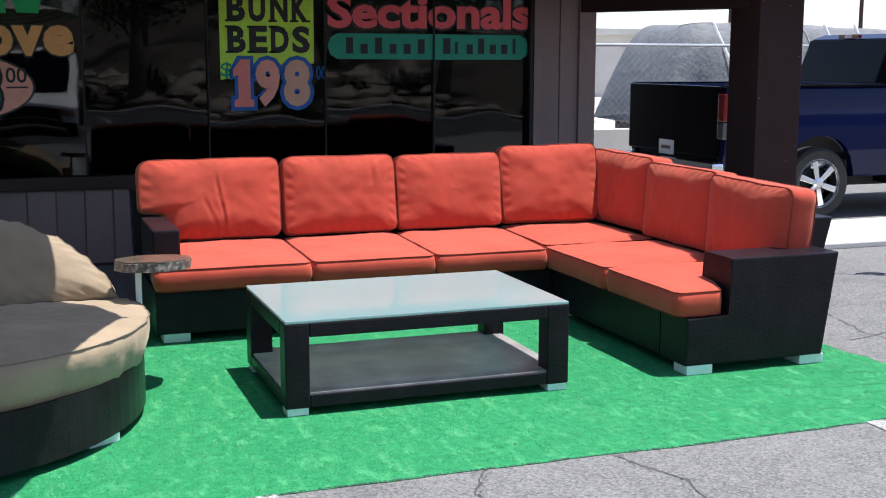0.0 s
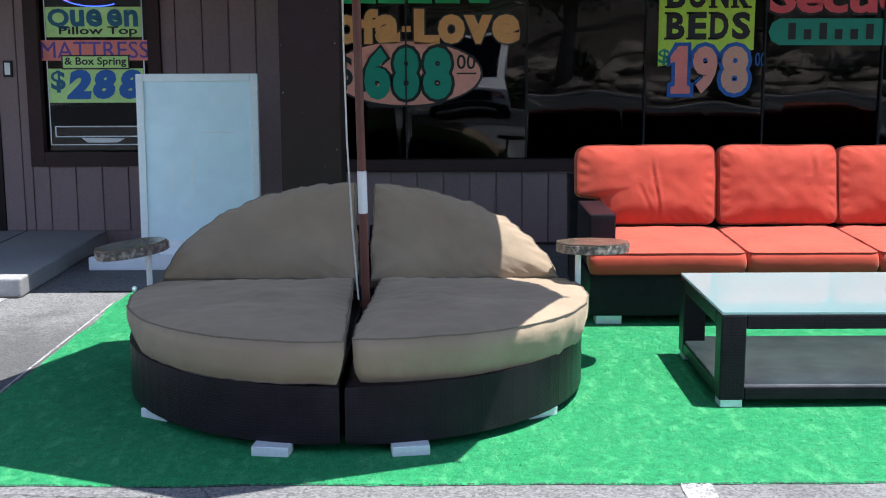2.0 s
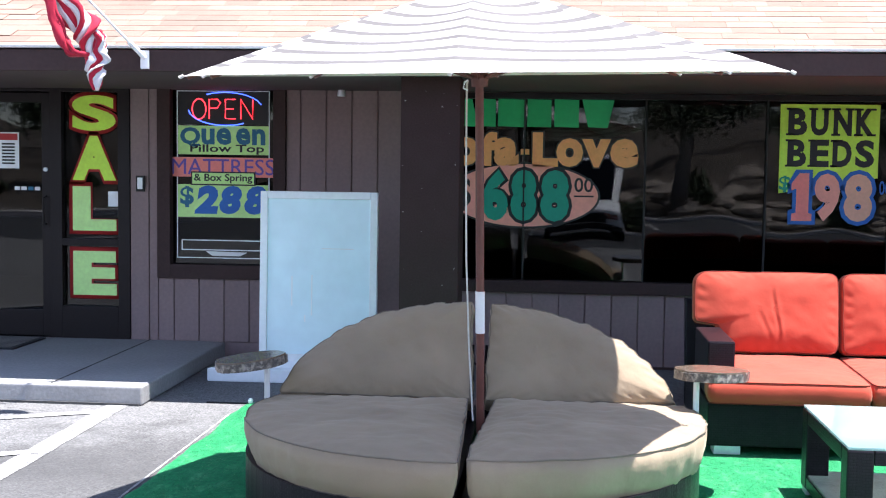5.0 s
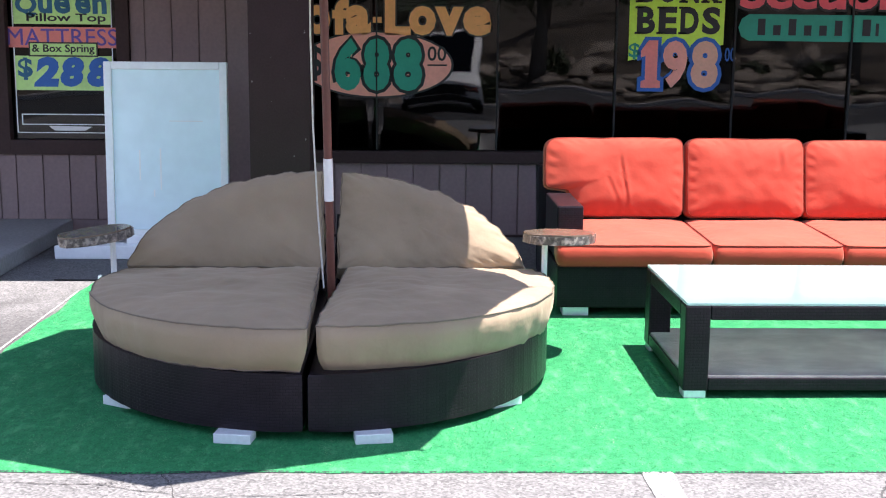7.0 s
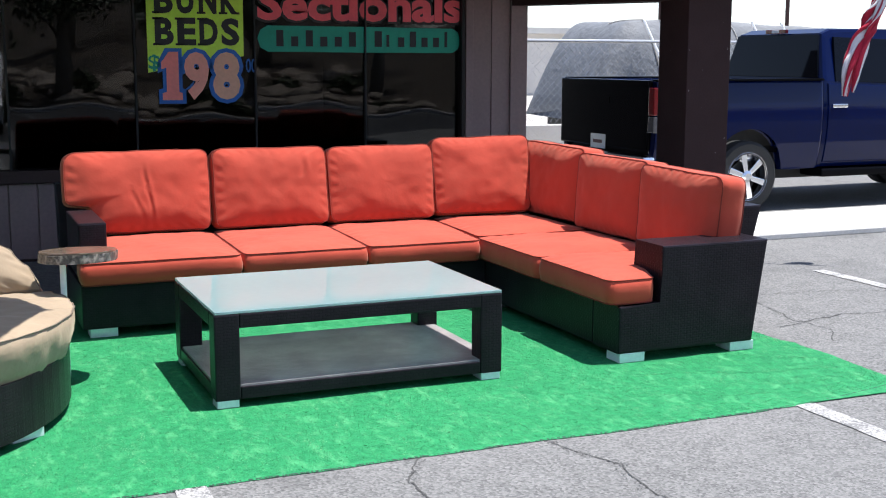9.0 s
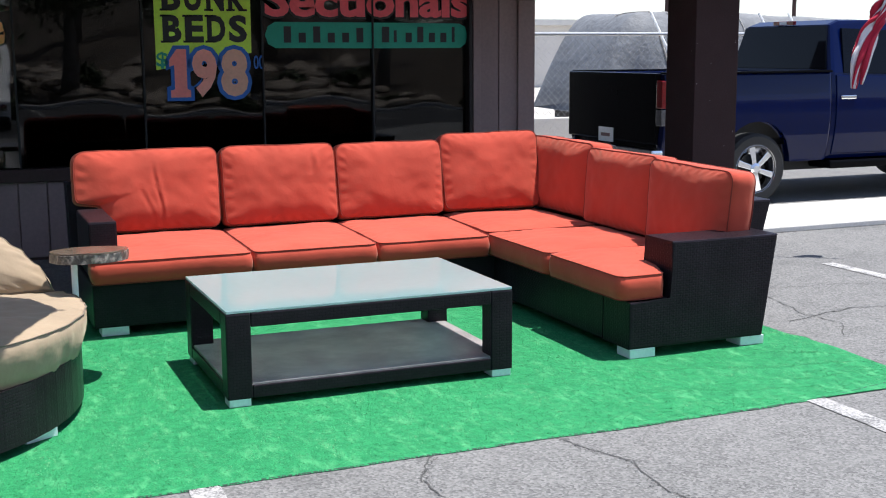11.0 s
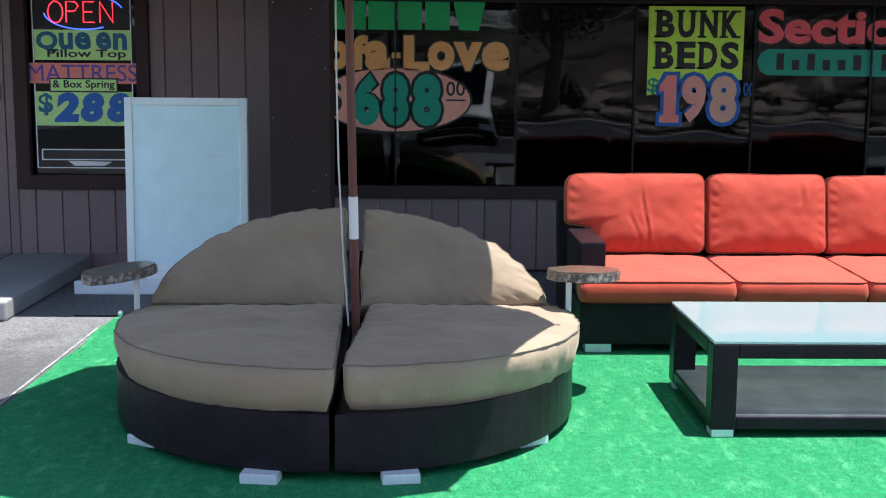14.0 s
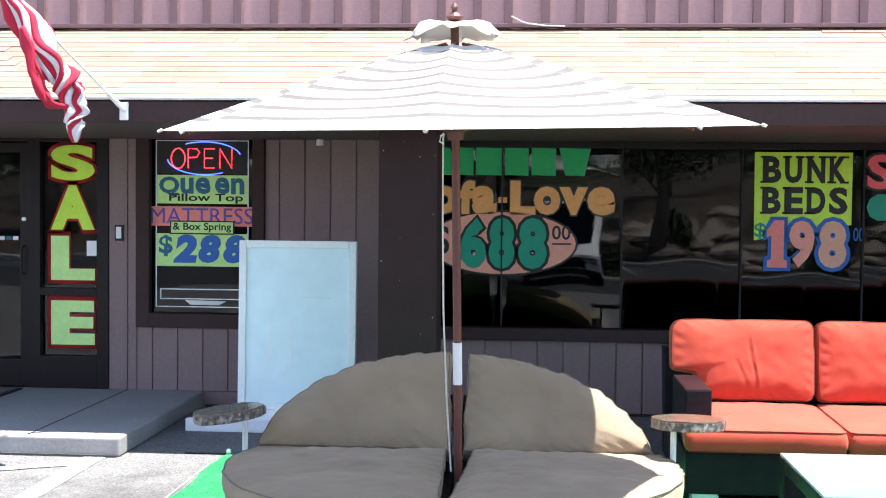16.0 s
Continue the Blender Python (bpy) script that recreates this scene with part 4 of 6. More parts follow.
blades(420000)
fray = bmesh.new()
fr = random.Random(3)
for k in range(900):
    x = TX0 + (TX1 - TX0) * fr.random()
    y = TY0 + 0.02 * noise.noise(Vector((x * 2.1, 3, 0))) + 0.185 * max(0, (x - 3.2) / 1.2) ** 2
    d = Vector((fr.uniform(-0.012, 0.012), -fr.uniform(0.0, 0.006), 0))
    vs = [fray.verts.new((x + e, y + 0.01, 0.006)) for e in (-0.004, 0.004)] + [fray.verts.new((x + d.x, y + d.y, 0.003))]
    fray.faces.new(vs)
tagged(part("fringe", fray, plain("dark backing threads", (0.02, 0.05, 0.035), 0.9), turf), "dark frayed threads at the cut edge", kind="stuff")
peg = thing("turf_peg", (-2.17, 7.80, 0.0), "small white peg with a dark strap at the turf corner", "peg")
part("head", lathe([(0.004, 0.0), (0.016, 0.012), (0.018, 0.028), (0.01, 0.04)], 12), WHITE, peg)
part("strap", box(-0.3, -0.02, -0.008, 0.008, 0.002, 0.01, 0.002), BLACK, peg)


# ---- markings and cracks on the asphalt ----
def marking(x0, y0, x1, y1, w, mat, label):
    d = Vector((x1 - x0, y1 - y0, 0))
    u = Vector((-d.y, d.x, 0)).normalized() * w / 2
    high = 0.006 if "hatching" in label else 0.004
    k = max(2, int(d.length / 0.12))
    bm, prev = bmesh.new(), None
    for i in range(k + 1):
        p = Vector((x0, y0, high)) + d * i / k
        e1, e2 = 0.02 * noise.noise(p * 9), 0.02 * noise.noise(p * 9 + Vector((4, 4, 4)))
        cur = (bm.verts.new(p + u * (1 + e1 * 8)), bm.verts.new(p - u * (1 + e2 * 8)))
        if prev:
            bm.faces.new((prev[0], prev[1], cur[1], cur[0]))
        prev = cur
    return tagged(link("road_marking", bm, mat), label, "road marking", "parking lines", "structure")


WORN = "worn white parking line on the asphalt"
marking(0.80, 4.30, 0.80, -2.5, 0.115, LINE, WORN)
marking(3.58, 4.40, 3.58, -2.5, 0.105, LINE, WORN)
marking(6.0, 7.05, 5.98, -2.5, 0.11, LINE, WORN)
marking(-3.02, 7.62, -2.98, 4.6, 0.14, LINE, WORN)
marking(-3.06, 7.40, -4.3, 6.75, 0.10, LINE, "worn white hatching line on the asphalt")
marking(-3.0, 6.33, -4.3, 5.65, 0.10, LINE, "worn white hatching line on the asphalt")
marking(-2.232, 4.63, -2.222, 7.5, 0.014, LINE, "thin worn white line beside the turf")
marking(-2.262, 4.12, -2.222, 4.6, 0.05, REDLINE, "faded red painted mark on the asphalt")
marking(-2.32, 4.1, -2.13, 4.1, 0.13, LINE, "worn white paint mark at the turf corner")


def crack(points, w, seed):
    bm, prev = bmesh.new(), None
    pts = [Vector((*p, 0.003)) for p in points]
    for a, b in zip(pts, pts[1:]):
        k = max(2, int((b - a).length / 0.03))
        d = (b - a).normalized()
        side = Vector((-d.y, d.x, 0))
        for i in range(k + 1):
            p = a.lerp(b, i / k) + side * (0.02 * noise.noise(Vector((a.x + i * 0.25, seed, a.y))) + 0.012 * noise.noise(Vector((a.x + i * 0.8, seed + 5, a.y))))
            ww = w * 0.65 * (0.3 + abs(noise.noise(Vector((i * 0.5, seed + 3, a.x)))) * 1.6)
            cur = (bm.verts.new(p + side * ww), bm.verts.new(p - side * ww))
            if prev:
                bm.faces.new((prev[0], prev[1], cur[1], cur[0]))
            prev = cur
    return tagged(link("asphalt_crack", bm, CRACK), "thin dark crack in the asphalt", "crack", "cracks", "structure")


def crumbs(points, count, spread, seed):
    """Loose dark pits along a crack, where the binder has broken out."""
    rc = random.Random(seed)
    bm = bmesh.new()
    for k in range(count):
        i = rc.randrange(len(points) - 1)
        f = rc.random()
        x = points[i][0] + (points[i + 1][0] - points[i][0]) * f + rc.gauss(0, spread)
        y = points[i][1] + (points[i + 1][1] - points[i][1]) * f + rc.gauss(0, spread)
        r = rc.uniform(0.0015, 0.005)
        ring = [bm.verts.new((x + r * rc.uniform(0.5, 1.3) * math.cos(a), y + r * rc.uniform(0.5, 1.3) * math.sin(a), 0.0032)) for a in (0.2, 1.3, 2.4, 3.6, 4.9)]
        bm.faces.new(ring)
    return tagged(link("crack_pit", bm, CRACK), "dark broken pits along a crack in the asphalt", "crack", kind="stuff")


crumbs([(2.25, 4.25), (2.29, 4.1), (2.385, 3.885), (2.33, 3.62), (2.39, 3.4)], 150, 0.02, 1)
crumbs([(1.72, 4.27), (1.62, 4.12), (1.56, 4.0), (1.6, 3.5)], 60, 0.015, 2)
crumbs([(4.5, 5.6), (5.1, 5.75), (5.8, 5.6), (6.9, 5.8)], 260, 0.05, 3)
crumbs([(4.35, 4.6), (4.9, 4.7), (5.6, 4.4), (6.2, 4.5)], 160, 0.03, 4)
crumbs([(4.6, 6.3), (5.4, 6.5), (5.9, 6.2)], 160, 0.06, 5)
crumbs([(-2.0, 4.18), (-1.2, 4.12), (-0.2, 4.05)], 120, 0.03, 6)
crack([(4.45, 6.25), (5.0, 6.45), (5.5, 6.4), (6.0, 6.2)], 0.006, 9)
crack([(4.55, 5.2), (4.75, 5.45), (4.7, 5.7), (4.85, 6.3)], 0.005, 10)
crack([(2.25, 4.25), (2.29, 4.1), (2.385, 3.885), (2.33, 3.62), (2.39, 3.4), (2.45, 2.6)], 0.008, 1)
crack([(-1.04, 4.25), (-0.96, 4.05), (-0.86, 3.82), (-0.83, 3.4)], 0.006, 8)
crack([(1.72, 4.27), (1.62, 4.12), (1.56, 4.0), (1.6, 3.5)], 0.006, 2)
crack([(4.5, 5.6), (5.1, 5.75), (5.8, 5.6), (6.9, 5.8)], 0.007, 3)
crack([(4.35, 4.6), (4.9, 4.7), (5.6, 4.4), (6.2, 4.5)], 0.005, 4)
crack([(-2.0, 4.18), (-1.2, 4.12), (-0.9, 4.0), (-0.2, 4.05)], 0.005, 5)
crack([(-2.9, 7.5), (-3.3, 7.35), (-3.7, 7.45)], 0.006, 6)

ws = prism([(-0.09, 0.0), (0.09, 0.0), (0.06, 0.11), (-0.06, 0.11)], -0.6, 0.6, 0.008, m=Matrix(((0, 0, 1, 0), (1, 0, 0, 0), (0, 1, 0, 0), (0, 0, 0, 1))))
ws.transform(Matrix.Diagonal((1, 1, 0.7, 1)))
ws.transform(Matrix.Translation((7.72, 7.3, 0.0)))
tagged(link("wheel_stop", ws, PALE), "pale concrete wheel stop on the asphalt", "wheel stop")

# ---- sectional sofa ----
sofa = thing("sectional_sofa", (0, 0, 0), "dark woven wicker sectional sofa with terracotta cushions", "sofa")
SEAT = 0.30
part("base", box(0.72, 3.17, 6.80, 7.95, 0.055, SEAT, 0.012), WICKER, sofa)
part("base", prism([(3.172, 5.473), (4.0, 5.473), (4.0, 7.95), (3.172, 7.95)], 0.055, SEAT, 0.01), WICKER, sofa)


def slab_xz(points, y0, y1, bevel=0.01):
    """A slab with the given xz outline between two depths."""
    bm = prism([(x, z) for x, z in points], -y1, -y0, bevel)
    bm.transform(Matrix.Rotation(radians(90), 4, "X"))
    return bm


# arms and flared backs
part("arm", slab_xz([(3.172, 0.055), (3.995, 0.055), (4.075, 0.6), (3.42, 0.6), (3.42, SEAT), (3.172, SEAT)], 5.2, 5.47), WICKER, sofa)
part("arm", box(0.735, 0.89, 6.97, 7.6, SEAT + 0.001, 0.628, 0.012), WICKER, sofa)
part("backrest", slab_xz([(4.002, 0.06), (4.06, 0.06), (4.235, 0.745), (4.1, 0.745)], 5.472, 7.95), WICKER, sofa)
bk = prism([(7.952, 0.06), (8.0, 0.06), (8.15, 0.75), (8.05, 0.75)], 0.72, 4.2, 0.01, m=Matrix(((0, 0, 1, 0), (1, 0, 0, 0), (0, 1, 0, 0), (0, 0, 0, 1))))
part("backrest", bk, WICKER, sofa)
for x, y in ((0.76, 6.81), (3.18, 5.205), (3.865, 5.21), (2.95, 6.82), (0.76, 7.8), (3.9, 7.8), (3.9, 6.5), (3.185, 6.7)):
    part("foot", box(x, x + 0.15, y, y + 0.13, 0.006, 0.056, 0.004), ALU, sofa, "brushed aluminium block foot")

# seat cushions
TH = 0.155
zc = SEAT + TH / 2 - 0.005


def seat(corners, seed, dz=0.0):
    return cushion("seat_cushion", rounded(corners), TH, ORANGE, PIPING, sofa, Matrix.Translation((0, 0, zc + dz)), 0.18, seed)


R = 0.05
seat([(0.715, 6.735, R), (1.612, 6.735, R), (1.645, 7.75, R), (0.9, 7.75, R), (0.9, 6.98, 0.02), (0.715, 6.96, R)], 1)
seat([(1.618, 6.735, R), (2.372, 6.735, R), (2.42, 7.75, R), (1.65, 7.75, R)], 2)
seat([(2.378, 6.735, R), (3.11, 6.735, R), (3.2, 7.75, R), (2.425, 7.75, R)], 3)
seat([(3.14, 6.86, R), (3.94, 6.86, R), (3.96, 7.78, R), (3.2, 7.78, R)], 4, 0.004)
seat([(3.12, 6.02, R), (3.95, 6.02, R), (3.95, 6.85, R), (3.12, 6.85, R)], 5)
seat([(3.12, 5.215, R), (3.395, 5.215, R), (3.405, 5.48, 0.02), (3.95, 5.48, R), (3.95, 6.012, R), (3.12, 6.012, R)], 6)

# back cushions: upright, leaning on the backs
UP = Matrix.Rotation(radians(90), 4, "X")


def back_cushion(corners, x, y, z, lean, turn, seed, th=0.19, crown=0.25, label="", creases=()):
    m = Matrix.Translation((x, y, z)) @ Matrix.Rotation(radians(turn), 4, "Z") @ Matrix.Rotation(radians(-lean), 4, "X") @ UP
    return cushion("back_cushion", rounded(corners), th, ORANGE, PIPING, sofa, m, crown, seed, label, creases=creases)


H = 0.512
back_cushion([(-0.455, 0.19, 0.04), (-0.30, 0.17, 0.02), (-0.27, 0.0, 0.05), (0.445, 0.0, 0.06), (0.45, H, 0.07), (-0.45, H, 0.08)], 1.185, 7.70, 0.455, 11.5, 0, 11, creases=(((0.03, 0.43), (0.075, 0.03), 0.0065, 0.013), ((-0.06, 0.3), (0.03, 0.02), 0.0035, 0.015)))
back_cushion([(-0.38, 0, 0.05), (0.38, 0, 0.05), (0.385, H, 0.07), (-0.385, H, 0.07)], 2.035, 7.70, 0.455, 11.5, 0.5, 12, creases=(((0.22, 0.48), (0.2, 0.3), 0.007, 0.02),))
back_cushion([(-0.375, 0, 0.05), (0.375, 0, 0.05), (0.38, H - 0.005, 0.07), (-0.38, H - 0.01, 0.07)], 2.8, 7.70, 0.455, 11.5, -0.5, 13)
back_cushion([(-0.35, 0, 0.05), (0.35, 0, 0.05), (0.37, H + 0.03, 0.07), (-0.36, H + 0.02, 0.07)], 3.53, 7.66, 0.47, 13, -5, 14)
back_cushion([(-0.44, 0, 0.05), (0.44, 0, 0.05), (0.44, H - 0.02, 0.07), (-0.44, H - 0.01, 0.07)], 3.985, 7.40, 0.465, 5, -88, 15)
back_cushion([(-0.40, 0, 0.05), (0.40, 0, 0.05), (0.42, H - 0.03, 0.07), (-0.42, H - 0.03, 0.07)], 3.955, 6.55, 0.455, 5, -89, 16)
back_cushion([(-0.40, 0, 0.05), (0.37, 0, 0.05), (0.40, H - 0.05, 0.07), (-0.41, H - 0.035, 0.07)], 3.93, 5.75, 0.455, 4, -89, 17)

# ---- coffee table ----
FROST = plain("frosted pale glass", (0.42, 0.6, 0.6), 0.5, vary=0.06, big=1.5, fine=25, bumps=0, spec=0.0)
fnt = FROST.node_tree
clear, thru, sheen = fnt.nodes.new("ShaderNodeBsdfTransparent"), fnt.nodes.new("ShaderNodeBsdfTranslucent"), fnt.nodes.new("ShaderNodeBsdfGlossy")
milky, both, top = fnt.nodes.new("ShaderNodeMixShader"), fnt.nodes.new("ShaderNodeMixShader"), fnt.nodes.new("ShaderNodeMixShader")
thru.inputs[0].default_value, milky.inputs[0].default_value = (0.72, 0.95, 0.94, 1), 0.45
clear.inputs[0].default_value, both.inputs[0].default_value = (0.8, 1.0, 0.98, 1), 0.25
sheen.inputs["Roughness"].default_value = 0.07
fnt.links.new(add(fnt, "Fresnel", IOR=1.6).outputs[0], top.inputs[0])
fnt.links.new(fnt.nodes["Principled BSDF"].outputs[0], milky.inputs[1])
fnt.links.new(thru.outputs[0], milky.inputs[2])
fnt.links.new(milky.outputs[0], both.inputs[1])
fnt.links.new(clear.outputs[0], both.inputs[2])
fnt.links.new(both.outputs[0], top.inputs[1])
fnt.links.new(sheen.outputs[0], top.inputs[2])
fnt.links.new(top.outputs[0], fnt.nodes["Material Output"].inputs["Surface"])
table = thing("coffee_table", (1.1, 5.175, 0), "low dark wicker coffee table with a frosted glass top", "table")
L, D, LEG = 1.4, 0.93, 0.115
part("glass_top", box(0.004, L - 0.004, 0.004, D - 0.004, 0.432, 0.445, 0.003), FROST, table, "pale frosted glass sheet")
for x0, x1, y0, y1 in ((LEG, L - LEG, 0.001, 0.06), (LEG, L - LEG, D - 0.06, D - 0.001), (0.001, 0.06, LEG, D - LEG), (L - 0.06, L - 0.001, LEG, D - LEG)):
    part("apron", box(x0, x1, y0, y1, 0.366, 0.431, 0.006), WICKER, table)
for x in (0.0, L - LEG):
    for y in (0.0, D - LEG):
        part("leg", box(x + 0.001, x + LEG - 0.001, y + 0.001, y + LEG - 0.001, 0.04, 0.431, 0.008), WICKER, table)
        part("foot", box(x + 0.008, x + LEG - 0.008, y + 0.008, y + LEG - 0.008, 0.006, 0.041, 0.003), ALU, table, "brushed aluminium foot")
part("shelf", box(0.012, L - 0.012, 0.012, D - 0.012, 0.05, 0.11, 0.006), LIT_WICKER, table, "woven shelf in wicker lightened to look sunlit")
for x0, x1, y0, y1 in ((LEG, L - LEG, 0.003, 0.05), (LEG, L - LEG, D - 0.05, D - 0.003), (0.003, 0.05, LEG, D - LEG), (L - 0.05, L - 0.003, LEG, D - LEG)):
    part("shelf_rail", box(x0, x1, y0, y1, 0.042, 0.1, 0.006), WICKER, table)

# ---- round daybed in two halves ----
DC = Vector((-0.55, 5.68))


def arc_half(r, side, y_top, inner, k=40):
    """Half of a disc to one side of the middle, cut off at y_top, as an outline about the centre."""
    pts = []
    for i in range(k + 1):
        a = radians(-90 + i * 120 / k)
        p = Vector((r * math.cos(a) + inner, r * math.sin(a)))
        if p.y > y_top:
            break
        pts.append(p)
    pts += [Vector((pts[-1].x, y_top)), Vector((inner, y_top))]
    if side < 0:
        pts = [Vector((-p.x, p.y)) for p in pts][::-1]
    return pts


for side in (-1, 1):
    bed = thing("round_daybed", (DC.x, DC.y, 0), "half of a round dark wicker daybed with taupe cushions", "daybed", "halves of the round daybed", rz=2.5 if side < 0 else -1.9)
    plan = []
    for i in range(41):
        a = radians(-90 + 180 * i / 40)
        plan.append(((1.07 if side < 0 else 1.06) * math.cos(a) + (-0.002 if side < 0 else 0.024), 1.10 * math.sin(a)))
    if side < 0:
        plan = [(-x, y) for x, y in plan][::-1]
    part("base", prism(plan, 0.045, 0.283, 0.014), WICKER, bed).rotation_euler.z = radians(-2.5 if side < 0 else 1.9)
    for a in (-72, -30, 35, 75):
        x, y = (0.96 * math.cos(radians(a)) + 0.02) * side, (1.125 if a < 0 else 1.08) * math.sin(radians(a))
        f = part("foot", box(-0.075, 0.075, -0.045, 0.045, 0.006, 0.046, 0.003), ALU, bed, "brushed aluminium block foot")
        f.matrix_local = pose(x, y, 0, 0, 0, (a + 90) * 0.55 * side)
    out = [Vector((p.x * (0.955 if side > 0 else 0.93), p.y)) for p in resample(arc_half(1.14 if side < 0 else 1.09, side, 0.42, 0.02 if side < 0 else 0.085), 170)]
    cushion("seat_cushion", out, 0.235 if side < 0 else 0.25, TAUPE, TAUPE_PIPE, bed, Matrix.Translation((0, 0, 0.347 if side < 0 else 0.342)) @ Matrix.Rotation(radians(-1.75), 4, "X"), 0.06, 30 + side, rough=1.5, scallop=0.007, pipe=0.0032, tuck=0.065)
    # back cushion: a quarter of an upright ellipse
    q0 = 0.012 if side < 0 else 0.036
    q = [Vector((q0 - 0.008, 0.0))] + [Vector((q0 + (1.0 - q0) * math.cos(radians(90 * i / 30)), 0.02 + (0.55 if side < 0 else 0.535) * math.sin(radians(90 * i / 30)) ** (1.18 if side < 0 else 1.34))) for i in range(31)]
    if side < 0:
        q = [Vector((-p.x, p.y)) for p in q][::-1]
    m = Matrix.Translation((0, 0.44, 0.38)) @ Matrix.Rotation(radians(-34), 4, "X") @ UP
    cushion("back_cushion", resample(q, 150), 0.19, TAUPE, TAUPE_PIPE, bed, m, 0.42, 40 + side, rough=1.6, scallop=0.012, pipe=0.0032)
    shell = [(0.0, -0.2)] + [(1.015 * math.cos(radians(90 * i / 24)), -0.2 + 0.6 * math.sin(radians(90 * i / 24))) for i in range(25)]
    if side < 0:
        shell = [(-x, y) for x, y in shell][::-1]
    part("backrest", prism(shell, -0.17, -0.1, 0.008, m=m), WICKER, bed)

# ---- market umbrella ----
UX, UY, LEAN_F = -0.485, 5.50, 4.0
umb = thing("patio_umbrella", (UX, UY, 0), "open cream market umbrella with grey stripes on a wooden pole", "umbrella")
TILT_M = Matrix.Rotation(radians(LEAN_F), 4, "X") @ Matrix.Rotation(radians(-0.8), 4, "Y")


def turned(profile, seg=16):
    bm = lathe(profile, seg)
    bm.transform(TILT_M)
    return bm


part("pole", turned([(0.019, 0.02), (0.019, 0.86)]), MAHOGANY, umb)
part("joint_sleeve", turned([(0.0215, 0.86), (0.0215, 1.055)]), WHITEMETAL, umb, "white metal joint sleeve")
part("pole", turned([(0.019, 1.055), (0.019, 2.51)]), MAHOGANY, umb)
part("base_plate", lathe([(0.2, 0.0), (0.2, 0.03), (0.05, 0.045), (0.03, 0.2)], 24), BLACK, umb)
part("hub", turned([(0.04, 2.32), (0.045, 2.36), (0.03, 2.4)]), MAHOGANY, umb)
part("runner", turned([(0.035, 1.98), (0.042, 2.02), (0.035, 2.06)]), MAHOGANY, umb)
part("finial", turned([(0.012, 2.505), (0.034, 2.518), (0.038, 2.53), (0.014, 2.55), (0.012, 2.56), (0.019, 2.572), (0.008, 2.59)]), MAHOGANY, umb, "turned wooden finial")
RU, ZR, ZT, TW = 1.355, 2.035, 2.435, -0.6
tips = [radians(-90 + TW + 45 * k) for k in range(8)]


def canopy_point(k, f, g, r0=0.0):
    """f: from the top to the rim, g: from one rib to the next."""
    a, b = tips[k % 8], tips[(k + 1) % 8]
    rr = RU * f
    pa, pb = Vector((math.cos(a), math.sin(a), 0)) * rr, Vector((math.cos(b), math.sin(b), 0)) * rr
    p = pa.lerp(pb, g)
    sag = 4 * g * (1 - g)
    z = ZT - (ZT - ZR) * (0.9 * f + 0.1 * f * f) - 0.012 * sag * f - 0.085 * sag * f * (1 - f)
    inward = 0.004 * sag * f ** 3
    return Vector((p.x * (1 - inward), p.y * (1 - inward), z + 0.012 * sag * f * f))


STRIPES = 9
canopy = new("canopy")
canopy.parent = umb
tagged(canopy, "cream canvas canopy with thin grey stripes")
for k in range(8):
    for light in (True, False):
        bm = bmesh.new()
        for si in range(STRIPES):
            f0, fm, f1 = 0.1 + 0.9 * si / STRIPES, 0.1 + 0.9 * (si + 0.66) / STRIPES, 0.1 + 0.9 * (si + 1) / STRIPES
            fa, fb = (f0, fm) if light else (fm, f1)
            if si == STRIPES - 1 and not light:
                continue
            if si == STRIPES - 1:
                fb = 1.0
            for gi in range(10):
                quad = [canopy_point(k, fa, gi / 10), canopy_point(k, fa, (gi + 1) / 10), canopy_point(k, fb, (gi + 1) / 10), canopy_point(k, fb, gi / 10)]
                lo = [bm.verts.new(p) for p in quad]
                hi = [bm.verts.new(p + Vector((0, 0, 0.002))) for p in quad]
                bm.faces.new(lo[::-1])
                bm.faces.new(hi)
        bmesh.ops.remove_doubles(bm, verts=bm.verts[:], dist=0.0003)
        bm.transform(TILT_M)
        part("panel" if light else "stripe", bm, CANOPY if light else STRIPE, canopy, "" if light else "grey woven stripes", smooth=True)
    tip = TILT_M @ canopy_point(k, 1.0, 0)
    part("tip_pocket", tube([tip + Vector((0, 0, 0.004)), tip * 1.0 + Vector((math.cos(tips[k]) * 0.02, math.sin(tips[k]) * 0.012, -0.006))], 0.008, seg=8), CANOPY, umb)
    rib = [TILT_M @ (canopy_point(k, f, 0) - Vector((0, 0, 0.014))) for f in (0.04, 0.35, 0.7, 0.985)]
    r = part("rib", tube(rib, 0.008), MAHOGANY, umb)
    mid = canopy_point(k, 0.5, 0) - Vector((0, 0, 0.02))
    part("strut", tube([TILT_M @ Vector((math.cos(tips[k]) * 0.035, math.sin(tips[k]) * 0.035, 2.02)), TILT_M @ mid], 0.007), MAHOGANY, r)
